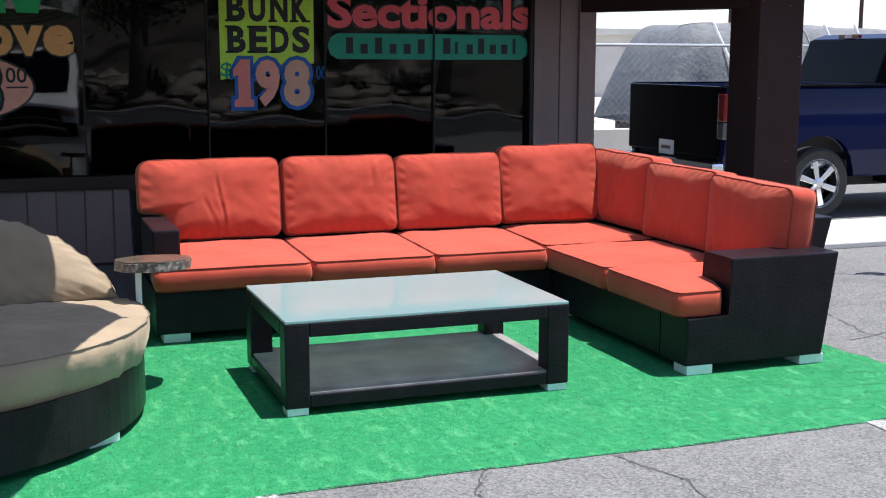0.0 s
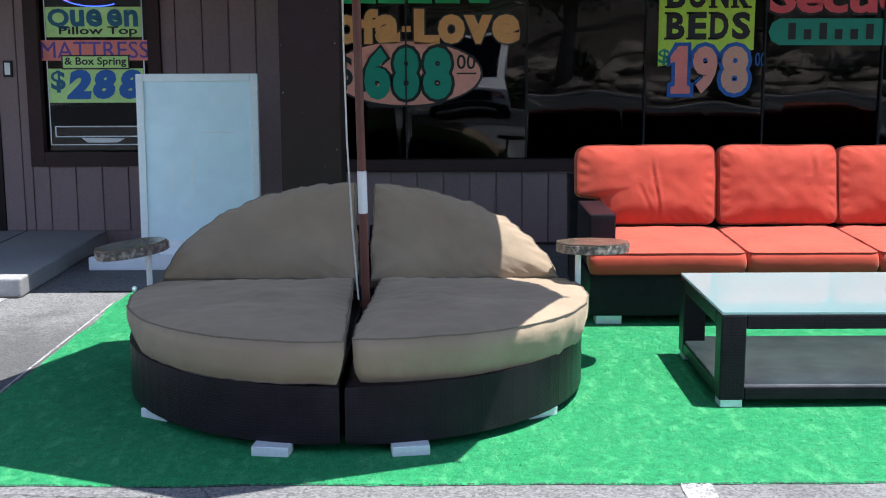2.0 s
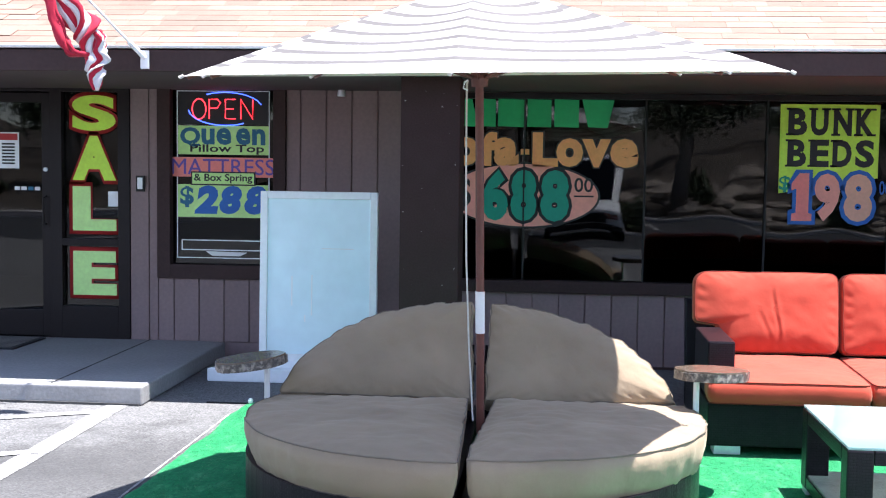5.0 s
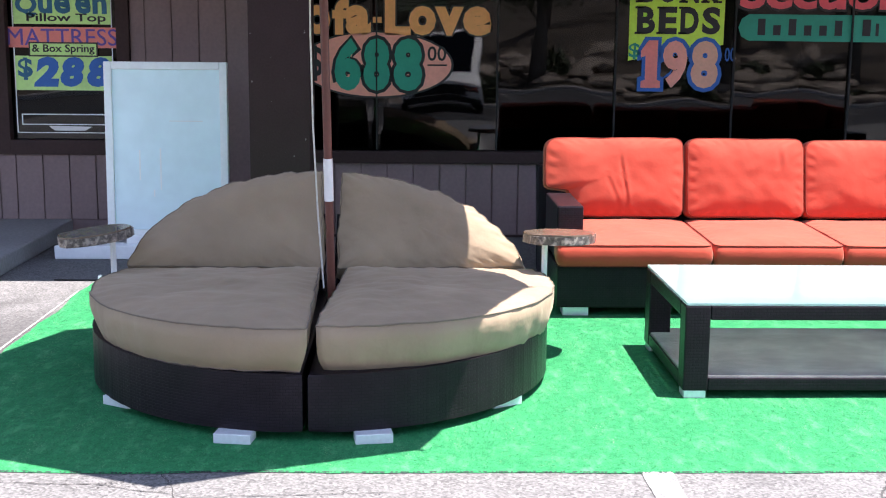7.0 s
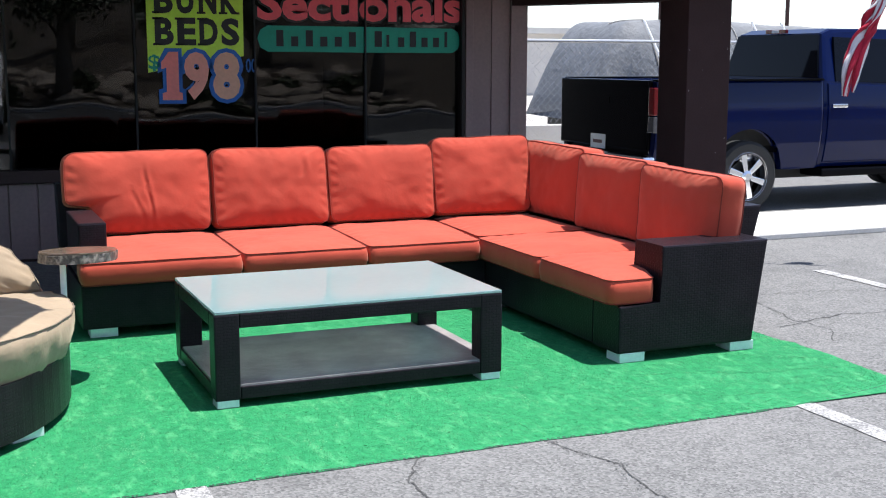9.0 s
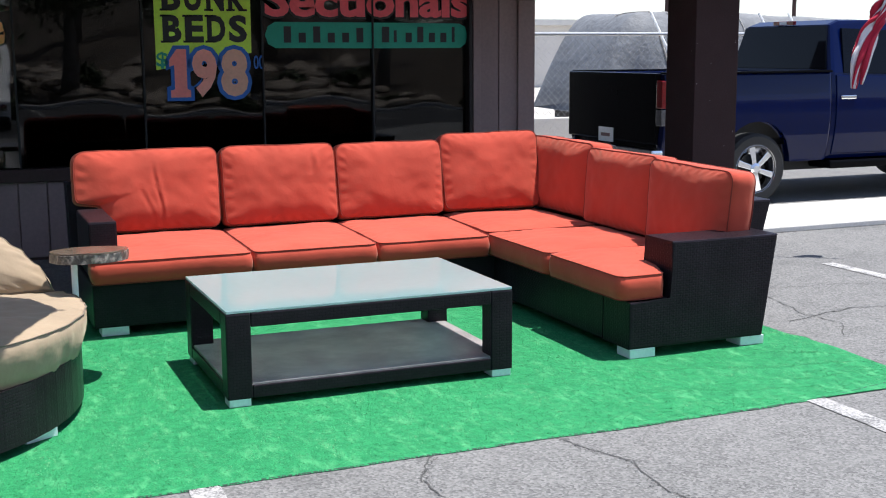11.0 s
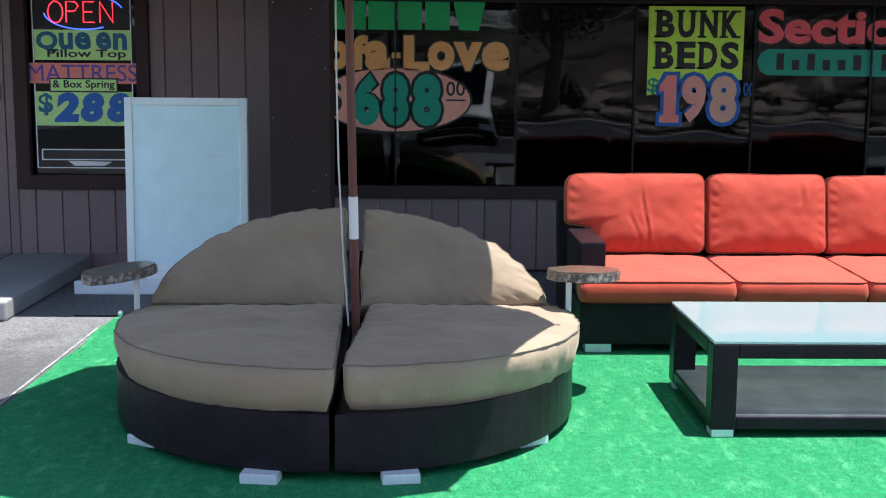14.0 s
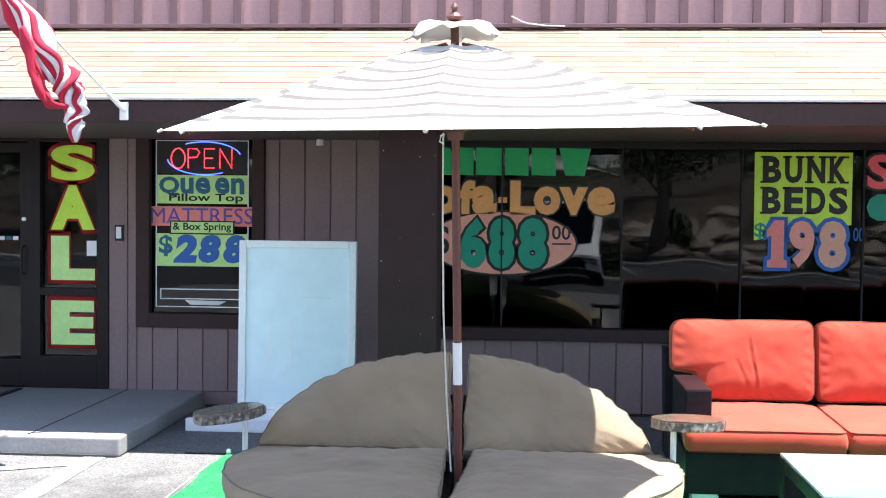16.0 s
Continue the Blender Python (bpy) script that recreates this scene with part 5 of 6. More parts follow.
# wind vent: its front edge blown up, points over the ribs
bm, prev = bmesh.new(), None
for i in range(97):
    a = math.tau * i / 96
    off = (math.degrees(a) + 90 + 180) % 360 - 180
    lift, hump = math.exp(-(off / 40) ** 2), math.exp(-((abs(off) - 66) / 26) ** 2)
    point = max(0.0, math.cos(8 * (a - tips[0]))) ** 2
    wob = noise.noise(Vector((math.cos(a) * 3.2, math.sin(a) * 3.2, 5)))
    col = [bm.verts.new((math.cos(a) * r, math.sin(a) * r, z)) for r, z in (
        (0.02, 2.505),
        (0.08, 2.5 + 0.008 * hump + 0.006 * wob),
        (0.125, 2.497 + 0.014 * hump + 0.012 * wob),
        (0.165 - 0.01 * lift, 2.482 + 0.016 * hump + 0.012 * lift + 0.018 * wob),
        (0.19 + 0.012 * point + 0.01 * wob, 2.462 + 0.026 * lift - 0.008 * point + 0.014 * wob),
        (0.2 + 0.035 * point, 2.442 + 0.04 * lift - 0.014 * point + 0.012 * wob))]
    if prev:
        for p, q, pp, qq in zip(prev, prev[1:], col, col[1:]):
            bm.faces.new((p, q, qq, pp))
    prev = col
bmesh.ops.remove_doubles(bm, verts=bm.verts[:], dist=0.0005)
bm.transform(TILT_M)
vent = part("vent", bm, CANOPY, canopy, "rumpled cream vent cap with its edge blown up", smooth=True)
vent.modifiers.new("cloth", "SOLIDIFY").thickness = 0.004
cord = [(-0.075, -0.2, 2.0), (-0.08, -0.2, 1.98), (-0.08, -0.17, 1.6), (-0.075, -0.14, 1.2), (-0.06, -0.1, 0.8), (-0.045, -0.07, 0.55), (-0.04, -0.05, 0.45)]
part("cord", tube(cord, 0.0045), ROPE, umb, "pale pull cord")
part("hook", tube([(-0.075, -0.2, 2.0), (-0.09, -0.2, 1.99), (-0.095, -0.2, 1.965), (-0.075, -0.2, 1.955)], 0.005), ALU, umb)


# ---- side tables with stone-like wood slices ----
def side_table(x, y, post, seed, label, tip=0.0, roll=0.0):
    t = thing("side_table", (x, y, 0), label, "side table", "side tables by the daybed")
    rim = [Vector((math.cos(a) * (0.183 + 0.02 * noise.noise(Vector((math.cos(a) * 2, math.sin(a) * 2, seed)))), math.sin(a) * (0.183 + 0.02 * noise.noise(Vector((math.cos(a) * 2 + 5, math.sin(a) * 2, seed)))))) for a in [math.tau * k / 48 for k in range(48)]]
    top = part("top", prism([tuple(p * 0.985) for p in rim], 0.625, 0.634, 0.003), SLICE, t, "polished brown wood slice")
    bm = prism([tuple(p) for p in rim], 0.583, 0.6249, 0.004)
    for v in bm.verts:
        k = 1 + 0.05 * noise.noise(Vector((v.co.x * 30, v.co.y * 30, v.co.z * 20)))
        v.co.x, v.co.y = v.co.x * k, v.co.y * k
    rim_ob = part("bark_rim", bm, BARK, t, "rough mottled rim")
    for o in (top, rim_ob):
        o.matrix_local = Matrix.Translation((0, 0, 0.6)) @ Matrix.Rotation(radians(tip), 4, "X") @ Matrix.Rotation(radians(roll), 4, "Y") @ Matrix.Translation((0, 0, -0.6))
    part("post", tube([(post[0], post[1], 0.012), (post[0], post[1], 0.59)], 0.015, seg=12), WHITEMETAL, t, "white metal post")
    return t


side_table(0.625, 5.97, (-0.07, 0.02), 2, "round wood slice table on a white post by the sofa", -3.5)
side_table(-1.70, 5.94, (0.08, 0.04), 6, "tilted round wood slice table on a white post", 0.0, -7.0)

# ---- blank white sandwich board ----
board = thing("sidewalk_sign", (-1.895, 8.68, 0), "blank white framed sidewalk sign on a white base", "sign board")
TB = pose(0, 0.04, 0.14, -2.0)
for x0, x1, z0, z1 in ((-0.44, -0.385, 0, 1.27), (0.385, 0.44, 0, 1.27), (-0.385, 0.385, 1.215, 1.27), (-0.385, 0.385, 0, 0.06)):
    bm = box(x0, x1, -0.03, 0.03, z0, z1, 0.006)
    bm.transform(TB)
    part("frame", bm, WHITE, board)
bm = box(-0.385, 0.385, -0.008, 0.012, 0.06, 1.215)
bm.transform(TB)
SHEET = plain("white sign sheet", (0.74, 0.89, 0.94), 0.2, vary=0.05, big=2.2, fine=9, bumps=0.12, dist=0.01)
part("panel", bm, SHEET, board, "blank bluish white panel with scratches")
for x, z, h in ((-0.2, 0.42, 0.22), (-0.05, 0.35, 0.3), (-0.1, 0.3, 0.05)):
    bm = box(x - 0.005, x + 0.005, -0.0105, -0.0079, z, z + h)
    bm.transform(TB)
    part("drip", bm, WHITE, board)
bm = box(0.02, 0.26, -0.0098, -0.0081, 0.845, 0.851)
bm.transform(TB)
part("scratch", bm, WHITEMETAL, board, "thin grey scratch")
part("base", prism([(-0.8, -0.1), (0.5, -0.1), (0.5, 0.32), (-0.6, 0.32)], 0.0, 0.1, 0.01), WHITE, board)
part("upright", box(-0.3, 0.3, -0.02, 0.1, 0.1, 0.16, 0.005), WHITE, board)

# ---- pickup truck ----
GREYLENS = plain("clear lamp lens", (0.07, 0.07, 0.075), 0.12, vary=0.3, big=30, fine=80, bumps=0.3)
truck = thing("pickup_truck", (6.5, 10.05, 0), "dark blue pickup truck with chrome wheels parked in the sun", "truck")
W = 1.88


def side_panel(points, y0, y1, bevel=0.015):
    return slab_xz(points, y0, y1, bevel)


def arch(cx, r, z, n=12):
    return [(cx + r * math.cos(radians(180 - 180 * k / n)), z + r * math.sin(radians(180 - 180 * k / n))) for k in range(n + 1)]


def swell(bm):
    """Bows the flanks: fullest at the belt, drawn in above and below."""
    for z in [0.5 + 0.028 * k for k in range(30)]:
        bmesh.ops.bisect_plane(bm, geom=bm.verts[:] + bm.edges[:] + bm.faces[:], plane_co=(0, 0, z), plane_no=(0, 0, 1))
    for v in bm.verts:
        d = v.co.z - 0.93
        bow = 0.2 * d * d if d > 0 else 0.3 * d * d
        v.co.y += min(bow, 0.07) if v.co.y < W / 2 else -min(bow, 0.07)
    return tumble(bm)


def tumble(bm):
    """Draws the cab in towards its roof."""
    for v in bm.verts:
        v.co.y = W / 2 + (v.co.y - W / 2) * (1 - 0.34 * max(0.0, v.co.z - 1.33))
    return bm


low = 0.42
bedside = [(0.0, 0.62), (0.02, low + 0.1)] + [(0.68, low + 0.02)] + arch(1.13, 0.45, low) + [(1.62, low), (2.04, low), (2.04, 1.33), (0.02, 1.33)]
for y0 in (0.0, W - 0.1):
    part("bed_side", swell(side_panel(bedside, y0, y0 + 0.1, 0.02)), TRUCKBLUE, truck, smooth=False)
    part("bed_rail", box(0.02, 2.03, y0 - 0.004, y0 + 0.104, 1.331, 1.352, 0.006), TRUCKDARK, truck, "dark bed rail cap")
part("bed_floor", box(0.03, 2.04, 0.1, W - 0.1, 0.6, 0.66), TRUCKDARK, truck)
# tailgate coloured near-black: its shaded side is put into the paint
gate = part("tailgate", box(-0.02, 0.035, 0.1, W + 0.004, 0.64, 1.34, 0.018), TRUCKDARK, truck, "tailgate with its shade coloured near-black")
part("gate_handle", box(-0.024, -0.0205, W / 2 - 0.1, W / 2 + 0.1, 1.1, 1.16, 0.001), TRUCKDARK, gate)
part("bumper", box(-0.12, 0.02, 0.02, W - 0.02, 0.44, 0.6, 0.03), CHROME, truck, "chrome rear bumper")
plate = part("number_plate", box(-0.03, -0.022, 0.9, 1.2, 0.62, 0.77, 0.004), ALU, truck, "pale number plate")
part("plate_bar", box(-0.034, -0.0305, 0.96, 1.14, 0.675, 0.71), BATTEN, plate)
for y0 in (-0.004, W - 0.096):
    lamp = part("tail_lamp", box(-0.03 if y0 < 1 else 0.0, 0.05, y0, y0 + 0.1, 1.0, 1.27, 0.012), TAILRED, truck, "red tail lamp")
    part("reverse_lamp", box(-0.032 if y0 < 1 else 0.0, 0.045, y0 - 0.001, y0 + 0.1, 0.83, 0.99, 0.012), GREYLENS, lamp, "clear grey lower lens")
CX = 2.06
cab = [(CX, 0.42), (CX + 2.0, 0.42), (CX + 2.02, 1.2), (CX + 1.75, 1.3), (CX + 1.22, 1.84), (CX + 1.0, 1.87), (CX + 0.24, 1.87), (CX + 0.1, 1.82), (CX, 1.33)]
part("cab", swell(side_panel(cab, 0.03, W - 0.03, 0.05)), TRUCKBLUE, truck)
part("rear_window", tumble(slab_xz([(CX - 0.006, 1.36), (CX + 0.02, 1.36), (CX + 0.1, 1.8), (CX + 0.075, 1.805)], 0.13, W - 0.13, 0.003)), CARGLASS, truck, "dark rear window")
high = part("brake_light", box(CX + 0.06, CX + 0.1, W / 2 - 0.17, W / 2 + 0.17, 1.822, 1.866, 0.006), TAILRED, truck, "red high brake light")
part("clear_lens", box(CX + 0.057, CX + 0.08, W / 2 - 0.06, W / 2 + 0.06, 1.828, 1.86, 0.003), WHITEMETAL, high, "pale clear lens")
part("side_window", tumble(slab_xz([(CX + 0.16, 1.32), (CX + 0.92, 1.3), (CX + 0.92, 1.76), (CX + 0.22, 1.78)], 0.05, 0.085, 0.004)), CARGLASS, truck)
part("side_window", tumble(slab_xz([(CX + 0.98, 1.3), (CX + 1.62, 1.29), (CX + 1.14, 1.76), (CX + 0.98, 1.77)], 0.05, 0.085, 0.004)), CARGLASS, truck)
dr = part("door", swell(slab_xz([(CX + 0.06, 0.48), (CX + 0.94, 0.48), (CX + 0.94, 1.28), (CX + 0.06, 1.3)], 0.016, 0.06, 0.01)), TRUCKBLUE, truck)
part("door_handle", box(CX + 0.1, CX + 0.3, 0.0, 0.02, 1.05, 1.09, 0.008), CHROME, dr, "bright door handle")
dr = part("door", swell(slab_xz([(CX + 0.96, 0.48), (CX + 1.8, 0.48), (CX + 1.84, 1.24), (CX + 0.96, 1.28)], 0.016, 0.06, 0.01)), TRUCKBLUE, truck)
part("door_handle", box(CX + 1.0, CX + 1.2, 0.0, 0.02, 1.05, 1.09, 0.008), CHROME, dr, "bright door handle")
part("sill", box(CX, CX + 1.95, 0.01, W - 0.01, 0.33, 0.415, 0.02), TRUCKDARK, truck)
part("front", slab_xz([(CX + 2.001, 0.42), (CX + 3.2, 0.45), (CX + 3.22, 1.0), (CX + 3.05, 1.12), (CX + 2.021, 1.2)], 0.03, W - 0.03, 0.05), TRUCKBLUE, truck)
part("underbody", box(0.1, 5.1, 0.35, W - 0.35, 0.3, 0.6), BLACK, truck)


def wheel(x, y, face):
    tyre = lathe([(0.23, -0.11), (0.33, -0.115), (0.36, -0.09), (0.363, 0.0), (0.36, 0.09), (0.33, 0.115), (0.23, 0.11)], 40, ring=True)
    tyre.transform(pose(x, y, 0.365, 90))
    w = part("wheel", tyre, BLACK, truck, "black tyre on a chrome rim", smooth=False)
    rim = bmesh.new()
    lathe([(0.228, -0.1), (0.255, 0.105), (0.245, 0.112), (0.228, 0.1), (0.2, 0.02), (0.19, -0.08)], 36, bm=rim)
    rim.transform(pose(x, y, 0.365, 90 * face))
    part("rim", rim, CHROME, w, "chrome rim")
    part("brake_drum", lathe([(0.15, 0.0), (0.16, 0.03), (0.05, 0.04)], 20, at=(0, 0, 0)), BLACK, w).matrix_local = pose(x, y, 0.365, 90 * face)
    for k in range(6):
        pr = prism([(-0.024, 0.03), (0.024, 0.03), (0.034, 0.235), (-0.034, 0.235)], 0.06, 0.1, 0.006)
        pr.transform(pose(x, y, 0.365, 90 * face) @ pose(0, 0, 0, 0, 0, 60 * k + 12))
        part("spoke", pr, CHROME, w)
    hubm = lathe([(0.06, 0.05), (0.06, 0.105), (0.035, 0.12)], 18)
    hubm.transform(pose(x, y, 0.365, 90 * face))
    part("hub_cap", hubm, CHROME, w)


for x in (1.13, 4.6):
    wheel(x, 0.13, 1)
    wheel(x, W - 0.13, -1)
part("wheel_well", box(0.7, 1.56, 0.22, W - 0.22, 0.3, 0.95), BLACK, truck)

# ---- chain-link fence ----
fence = thing("chain_link_fence", (7.0, 13.6, 0), "galvanised chain-link fence with a top rail", "fence")
part("top_rail", tube([(-2.1, 0, 1.77), (14, 0, 1.77)], 0.022, seg=8), GALV, fence)
for k in range(5):
    part("fence_post", tube([(-0.3 + 3.05 * k, 0.03, 0), (-0.3 + 3.05 * k, 0.03, 1.8)], 0.028, seg=8), GALV, fence)
bm = bmesh.new()
for k in range(110):
    x = -2.1 + k * 0.09
    for s in (-1, 1):
        x1 = x + s * 1.7
        a, b = Vector((x, 0.0, 0.04)), Vector((x1, 0.0, 1.75))
        u = Vector((0.0012, 0, 0))
        vs = [bm.verts.new(p) for p in (a - u, a + u, b + u, b - u)]
        bm.faces.new(vs)
        vs2 = [bm.verts.new(p + Vector((0, 0.004, 0))) for p in (a - u, a + u, b + u, b - u)]
        bm.faces.new(vs2[::-1])
        for i in range(4):
            bm.faces.new((vs[i], vs[(i + 1) % 4], vs2[(i + 1) % 4], vs2[i]))
tagged(part("wire_mesh", bm, GALV, fence), "thin diamond wire mesh", kind="stuff")
wall_low = tagged(link("yard_wall", box(5.2, 30, 15.2, 15.4, 0, 0.62, 0.01), PALE), "low pale concrete wall behind the fence", "wall", kind="structure")

# ---- covered boat or trailer under tarpaulins in the yard ----
cover = thing("tarpaulin_covered_load", (9.7, 18.0, 0), "large load under a wrinkled grey tarpaulin", "covered trailer")


def cover_point(x, g):
    """x: along the load, g: over it from the near foot (0) to the far one (1)."""
    top = 0.75 + 1.42 * (1 - max(0, 1 - x / 0.95) ** 2) - 0.3 * max(0, x / 8.2 - 0.3)
    a = math.pi * g
    y = -1.25 * math.cos(a)
    z = max(0.55, top * min(1, 1.15 * math.sin(a) ** 0.45)) if 0.001 < g < 0.999 else 0.55
    k = noise.noise(Vector((x * 0.9, y * 2, 1))) * 0.09 + 0.05 * math.sin(x * 5.1 + y) * (1 - math.sin(a))
    return Vector((x + k * 0.6, y + k, z + k * 0.4))


bm = bmesh.new()
NU, NV = 120, 80
rows = [[bm.verts.new(cover_point(8.2 * i / NU, j / NV)) for j in range(NV + 1)] for i in range(NU + 1)]
for a, b in zip(rows, rows[1:]):
    for j in range(NV):
        bm.faces.new((a[j], a[j + 1], b[j + 1], b[j]))
bm.faces.new(rows[0])
bm.faces.new(rows[-1][::-1])
part("cover", bm, TARP, cover, smooth=True)
# folds drawn as thin raised tubes in a pale colour
for x0, x1, g1, r in ((0.8, 1.28, 0.05, 0.014), (1.42, 1.46, 0.1, 0.006), (1.9, 2.2, 0.05, 0.014), (2.12, 2.02, 0.2, 0.02), (2.75, 2.8, 0.1, 0.007)):
    fold = []
    for k in range(13):
        f = k / 12
        x = x0 + (x1 - x0) * f ** 0.7 + 0.035 * math.sin(9 * f + 5 * x0)
        fold.append(cover_point(x, 0.42 + (g1 - 0.42) * f) + Vector((0, -0.012, 0.006)))
    part("fold_edge", tube(fold, r, seg=6), DIRT, cover, "pale tube along a fold of the tarpaulin")
part("chassis", box(0.3, 8.0, -0.9, 0.9, 0.35, 0.6, 0.02), BLACK, cover)
for x in (2.0, 6.0):
    for y in (-0.85, 0.85):
        bm = lathe([(0.2, -0.1), (0.32, -0.1), (0.34, 0), (0.32, 0.1), (0.2, 0.1)], 20)
        bm.transform(pose(x, y, 0.36, 90))
        part("wheel", bm, BLACK, cover)
for k, x in enumerate((0.9, 1.7, 2.1, 3.0, 3.6)):
    pts = [(x + 0.06 * j, -1.2 - 0.1 * min(j, 3), 2.16 - 0.22 * j) for j in range(7)]
    part("strap", tube(pts, 0.022, seg=6), WHITEMETAL, cover, "pale tie-down strap")
for x, h in ((19.5, 5.5), (24.0, 6.5), (13.6, 5.0)):
    pole = thing("utility_pole", (x, 30, 0), "distant thin dark utility pole", "utility pole", "distant poles")
    part("shaft", tube([(0, 0, 0), (0, 0, h)], 0.07, seg=8, taper=0.05), TRIM, pole)
far_wall = thing("distant_building", (20, 46, 0), "long low pale distant building beyond the yard", "building")
part("wall", box(-8, 25, 0, 8, 0, 2.6), PALE, far_wall)
part("roof", box(-8.3, 25.3, -0.3, 8.3, 2.6, 2.85), DRIP, far_wall)


# ---- flags ----
def flag(base, tip, folds, label, seed):
    """A pole in a wall bracket and cloth that hangs in twisted folds; each fold: middle line, radius at both ends, turns."""
    base, tip = Vector(base), Vector(tip)
    fl = thing("flag", tuple(base), label, "flag", "flags on the porch")
    part("bracket", box(-0.03, 0.03, -0.012, 0.0, -0.07, 0.05, 0.006), WHITEMETAL, fl, "white metal wall bracket")
    part("socket", tube([(0, -0.01, 0), (tip - base) * 0.12 + Vector((0, -0.01, 0))], 0.017, seg=10), WHITEMETAL, fl)
    part("pole", tube([Vector((0, -0.01, 0)), tip - base], 0.0095, seg=8), WHITEMETAL, fl, "white pole")
    for line, r0, r1, turns, stripes, last in folds:
        pts = [Vector(p) - base for p in line]
        dense = []
        for i in range(len(pts) - 1):
            p0, p1, p2, p3 = pts[max(0, i - 1)], pts[i], pts[i + 1], pts[min(len(pts) - 1, i + 2)]
            for k in range(6):
                f = k / 6
                dense.append(0.5 * (2 * p1 + (p2 - p0) * f + (2 * p0 - 5 * p1 + 4 * p2 - p3) * f * f + (3 * p1 - p0 - 3 * p2 + p3) * f ** 3))
        dense.append(pts[-1])
        n, per = len(dense), 5
        for k in range(stripes):
            bm, prev = bmesh.new(), None
            for j, p in enumerate(dense):
                v = j / (n - 1)
                d = (dense[min(n - 1, j + 1)] - dense[max(0, j - 1)]).normalized()
                u = d.cross(Vector((0, 1, 0))).normalized()
                w = d.cross(u)
                ring = []
                for e in range(per):
                    a = math.tau * (k + e / (per - 1)) / stripes
                    a += 0.4 * math.sin(a + seed * 3) + 0.12 * math.sin(3 * a + 9 * v)
                    fold = 1 + 0.38 * math.sin(3 * a + seed + v * 4) + 0.22 * math.sin(5 * a - v * 7 + seed * 2) + 0.4 * noise.noise(Vector((math.cos(a) * 1.4, math.sin(a) * 1.4, v * 7 + seed)))
                    r = (r0 + (r1 - r0) * v) * fold * (0.55 + 0.45 * min(1, 6 * v)) * (0.35 + 0.65 * min(1, 5 * (1 - v)))
                    b = a + turns * math.tau * v + 0.9 * math.sin(v * 7 + seed) + 0.5 * math.sin(v * 15 + 2 * seed)
                    ring.append(bm.verts.new(p + u * math.cos(b) * r + w * math.sin(b) * r * 0.6))
                if prev:
                    for e in range(per - 1):
                        bm.faces.new((prev[e], prev[e + 1], ring[e + 1], ring[e]))
                prev = ring
            red = k % 2 == 0 or last == "red" and k == stripes - 1
            st = part("stripe", bm, FLAGRED if red else FLAGWHITE, fl, "red cloth stripe" if red else "white cloth stripe", smooth=True)
            st.modifiers.new("cloth", "SOLIDIFY").thickness = 0.003
    return fl


one = flag((-2.845, EAVE_Y, 2.29), (-3.50, 7.08, 3.10),
           (([(-3.42, 7.18, 2.98), (-3.351, 7.2, 2.857), (-3.251, 7.2, 2.718), (-3.15, 7.18, 2.56), (-3.06, 7.2, 2.44), (-3.02, 7.2, 2.34), (-3.02, 7.2, 2.22)], 0.075, 0.07, 0.8, 8, ""),
            ([(-3.0, 7.21, 2.42), (-2.985, 7.21, 2.30), (-2.99, 7.2, 2.2), (-2.985, 7.19, 2.05)], 0.06, 0.045, 0.5, 6, ""),
            ([(-3.3, 7.14, 2.75), (-3.255, 7.13, 2.61), (-3.22, 7.12, 2.48), (-3.175, 7.12, 2.36), (-3.11, 7.13, 2.285), (-3.02, 7.17, 2.265)], 0.036, 0.026, 0.25, 2, "red")),
           "limp striped red and white flag on a white pole", 1.0)
field = lathe([(0.02, 0.0), (0.045, 0.04), (0.05, 0.09), (0.015, 0.14)], 14)
field.transform(Matrix.Translation(Vector((-3.45, 7.16, 2.97)) - Vector((-2.845, EAVE_Y, 2.29))) @ Matrix.Rotation(radians(-38), 4, "Y"))
part("field", field, FLAGBLUE, one, "dark blue cloth field", smooth=True)
flag((5.95, EAVE_Y, 2.29), (7.0, 7.0, 2.8),
     (([(6.82, 7.15, 2.66), (6.72, 7.22, 2.3), (6.64, 7.26, 2.02), (6.56, 7.28, 1.82), (6.47, 7.3, 1.63), (6.41, 7.3, 1.48), (6.385, 7.3, 1.27)], 0.045, 0.048, 0.9, 8, ""),
      ([(6.75, 7.2, 2.4), (6.62, 7.22, 1.95), (6.5, 7.26, 1.6), (6.44, 7.28, 1.3)], 0.03, 0.026, 0.6, 6, "red")),
     "limp striped red and white flag hanging from the eave", 2.6)

# ---- trees, bank and a van across the lot, which the shop glass mirrors ----
LEAF = plain("dusty leaves", (0.045, 0.06, 0.026), 0.7, vary=0.5, big=2, fine=9, bumps=0)
TRUNK = plain("grey bark", (0.2, 0.17, 0.14), 0.9, vary=0.4, big=6, fine=40, bumps=0.8, dist=0.02)
HILL = plain("dry brown slope", (0.055, 0.043, 0.031), 0.95, vary=0.75, big=1.4, fine=9, bumps=0.8, dist=0.08)
BANK_Y = -14.3


def bank_z(x, y):
    """Height of the planted slope: it climbs away from the kerb in uneven terraces."""
    d = max(0.0, BANK_Y - y)
    return 0.06 + 0.1 * d * (1 + 0.25 * noise.noise(Vector((x * 0.12, y * 0.12, 3)))) + 0.16 * noise.noise(Vector((x * 0.5, y * 0.7, 1))) * min(1, d) + 0.07 * math.sin(d * 2.6) * min(1, d)


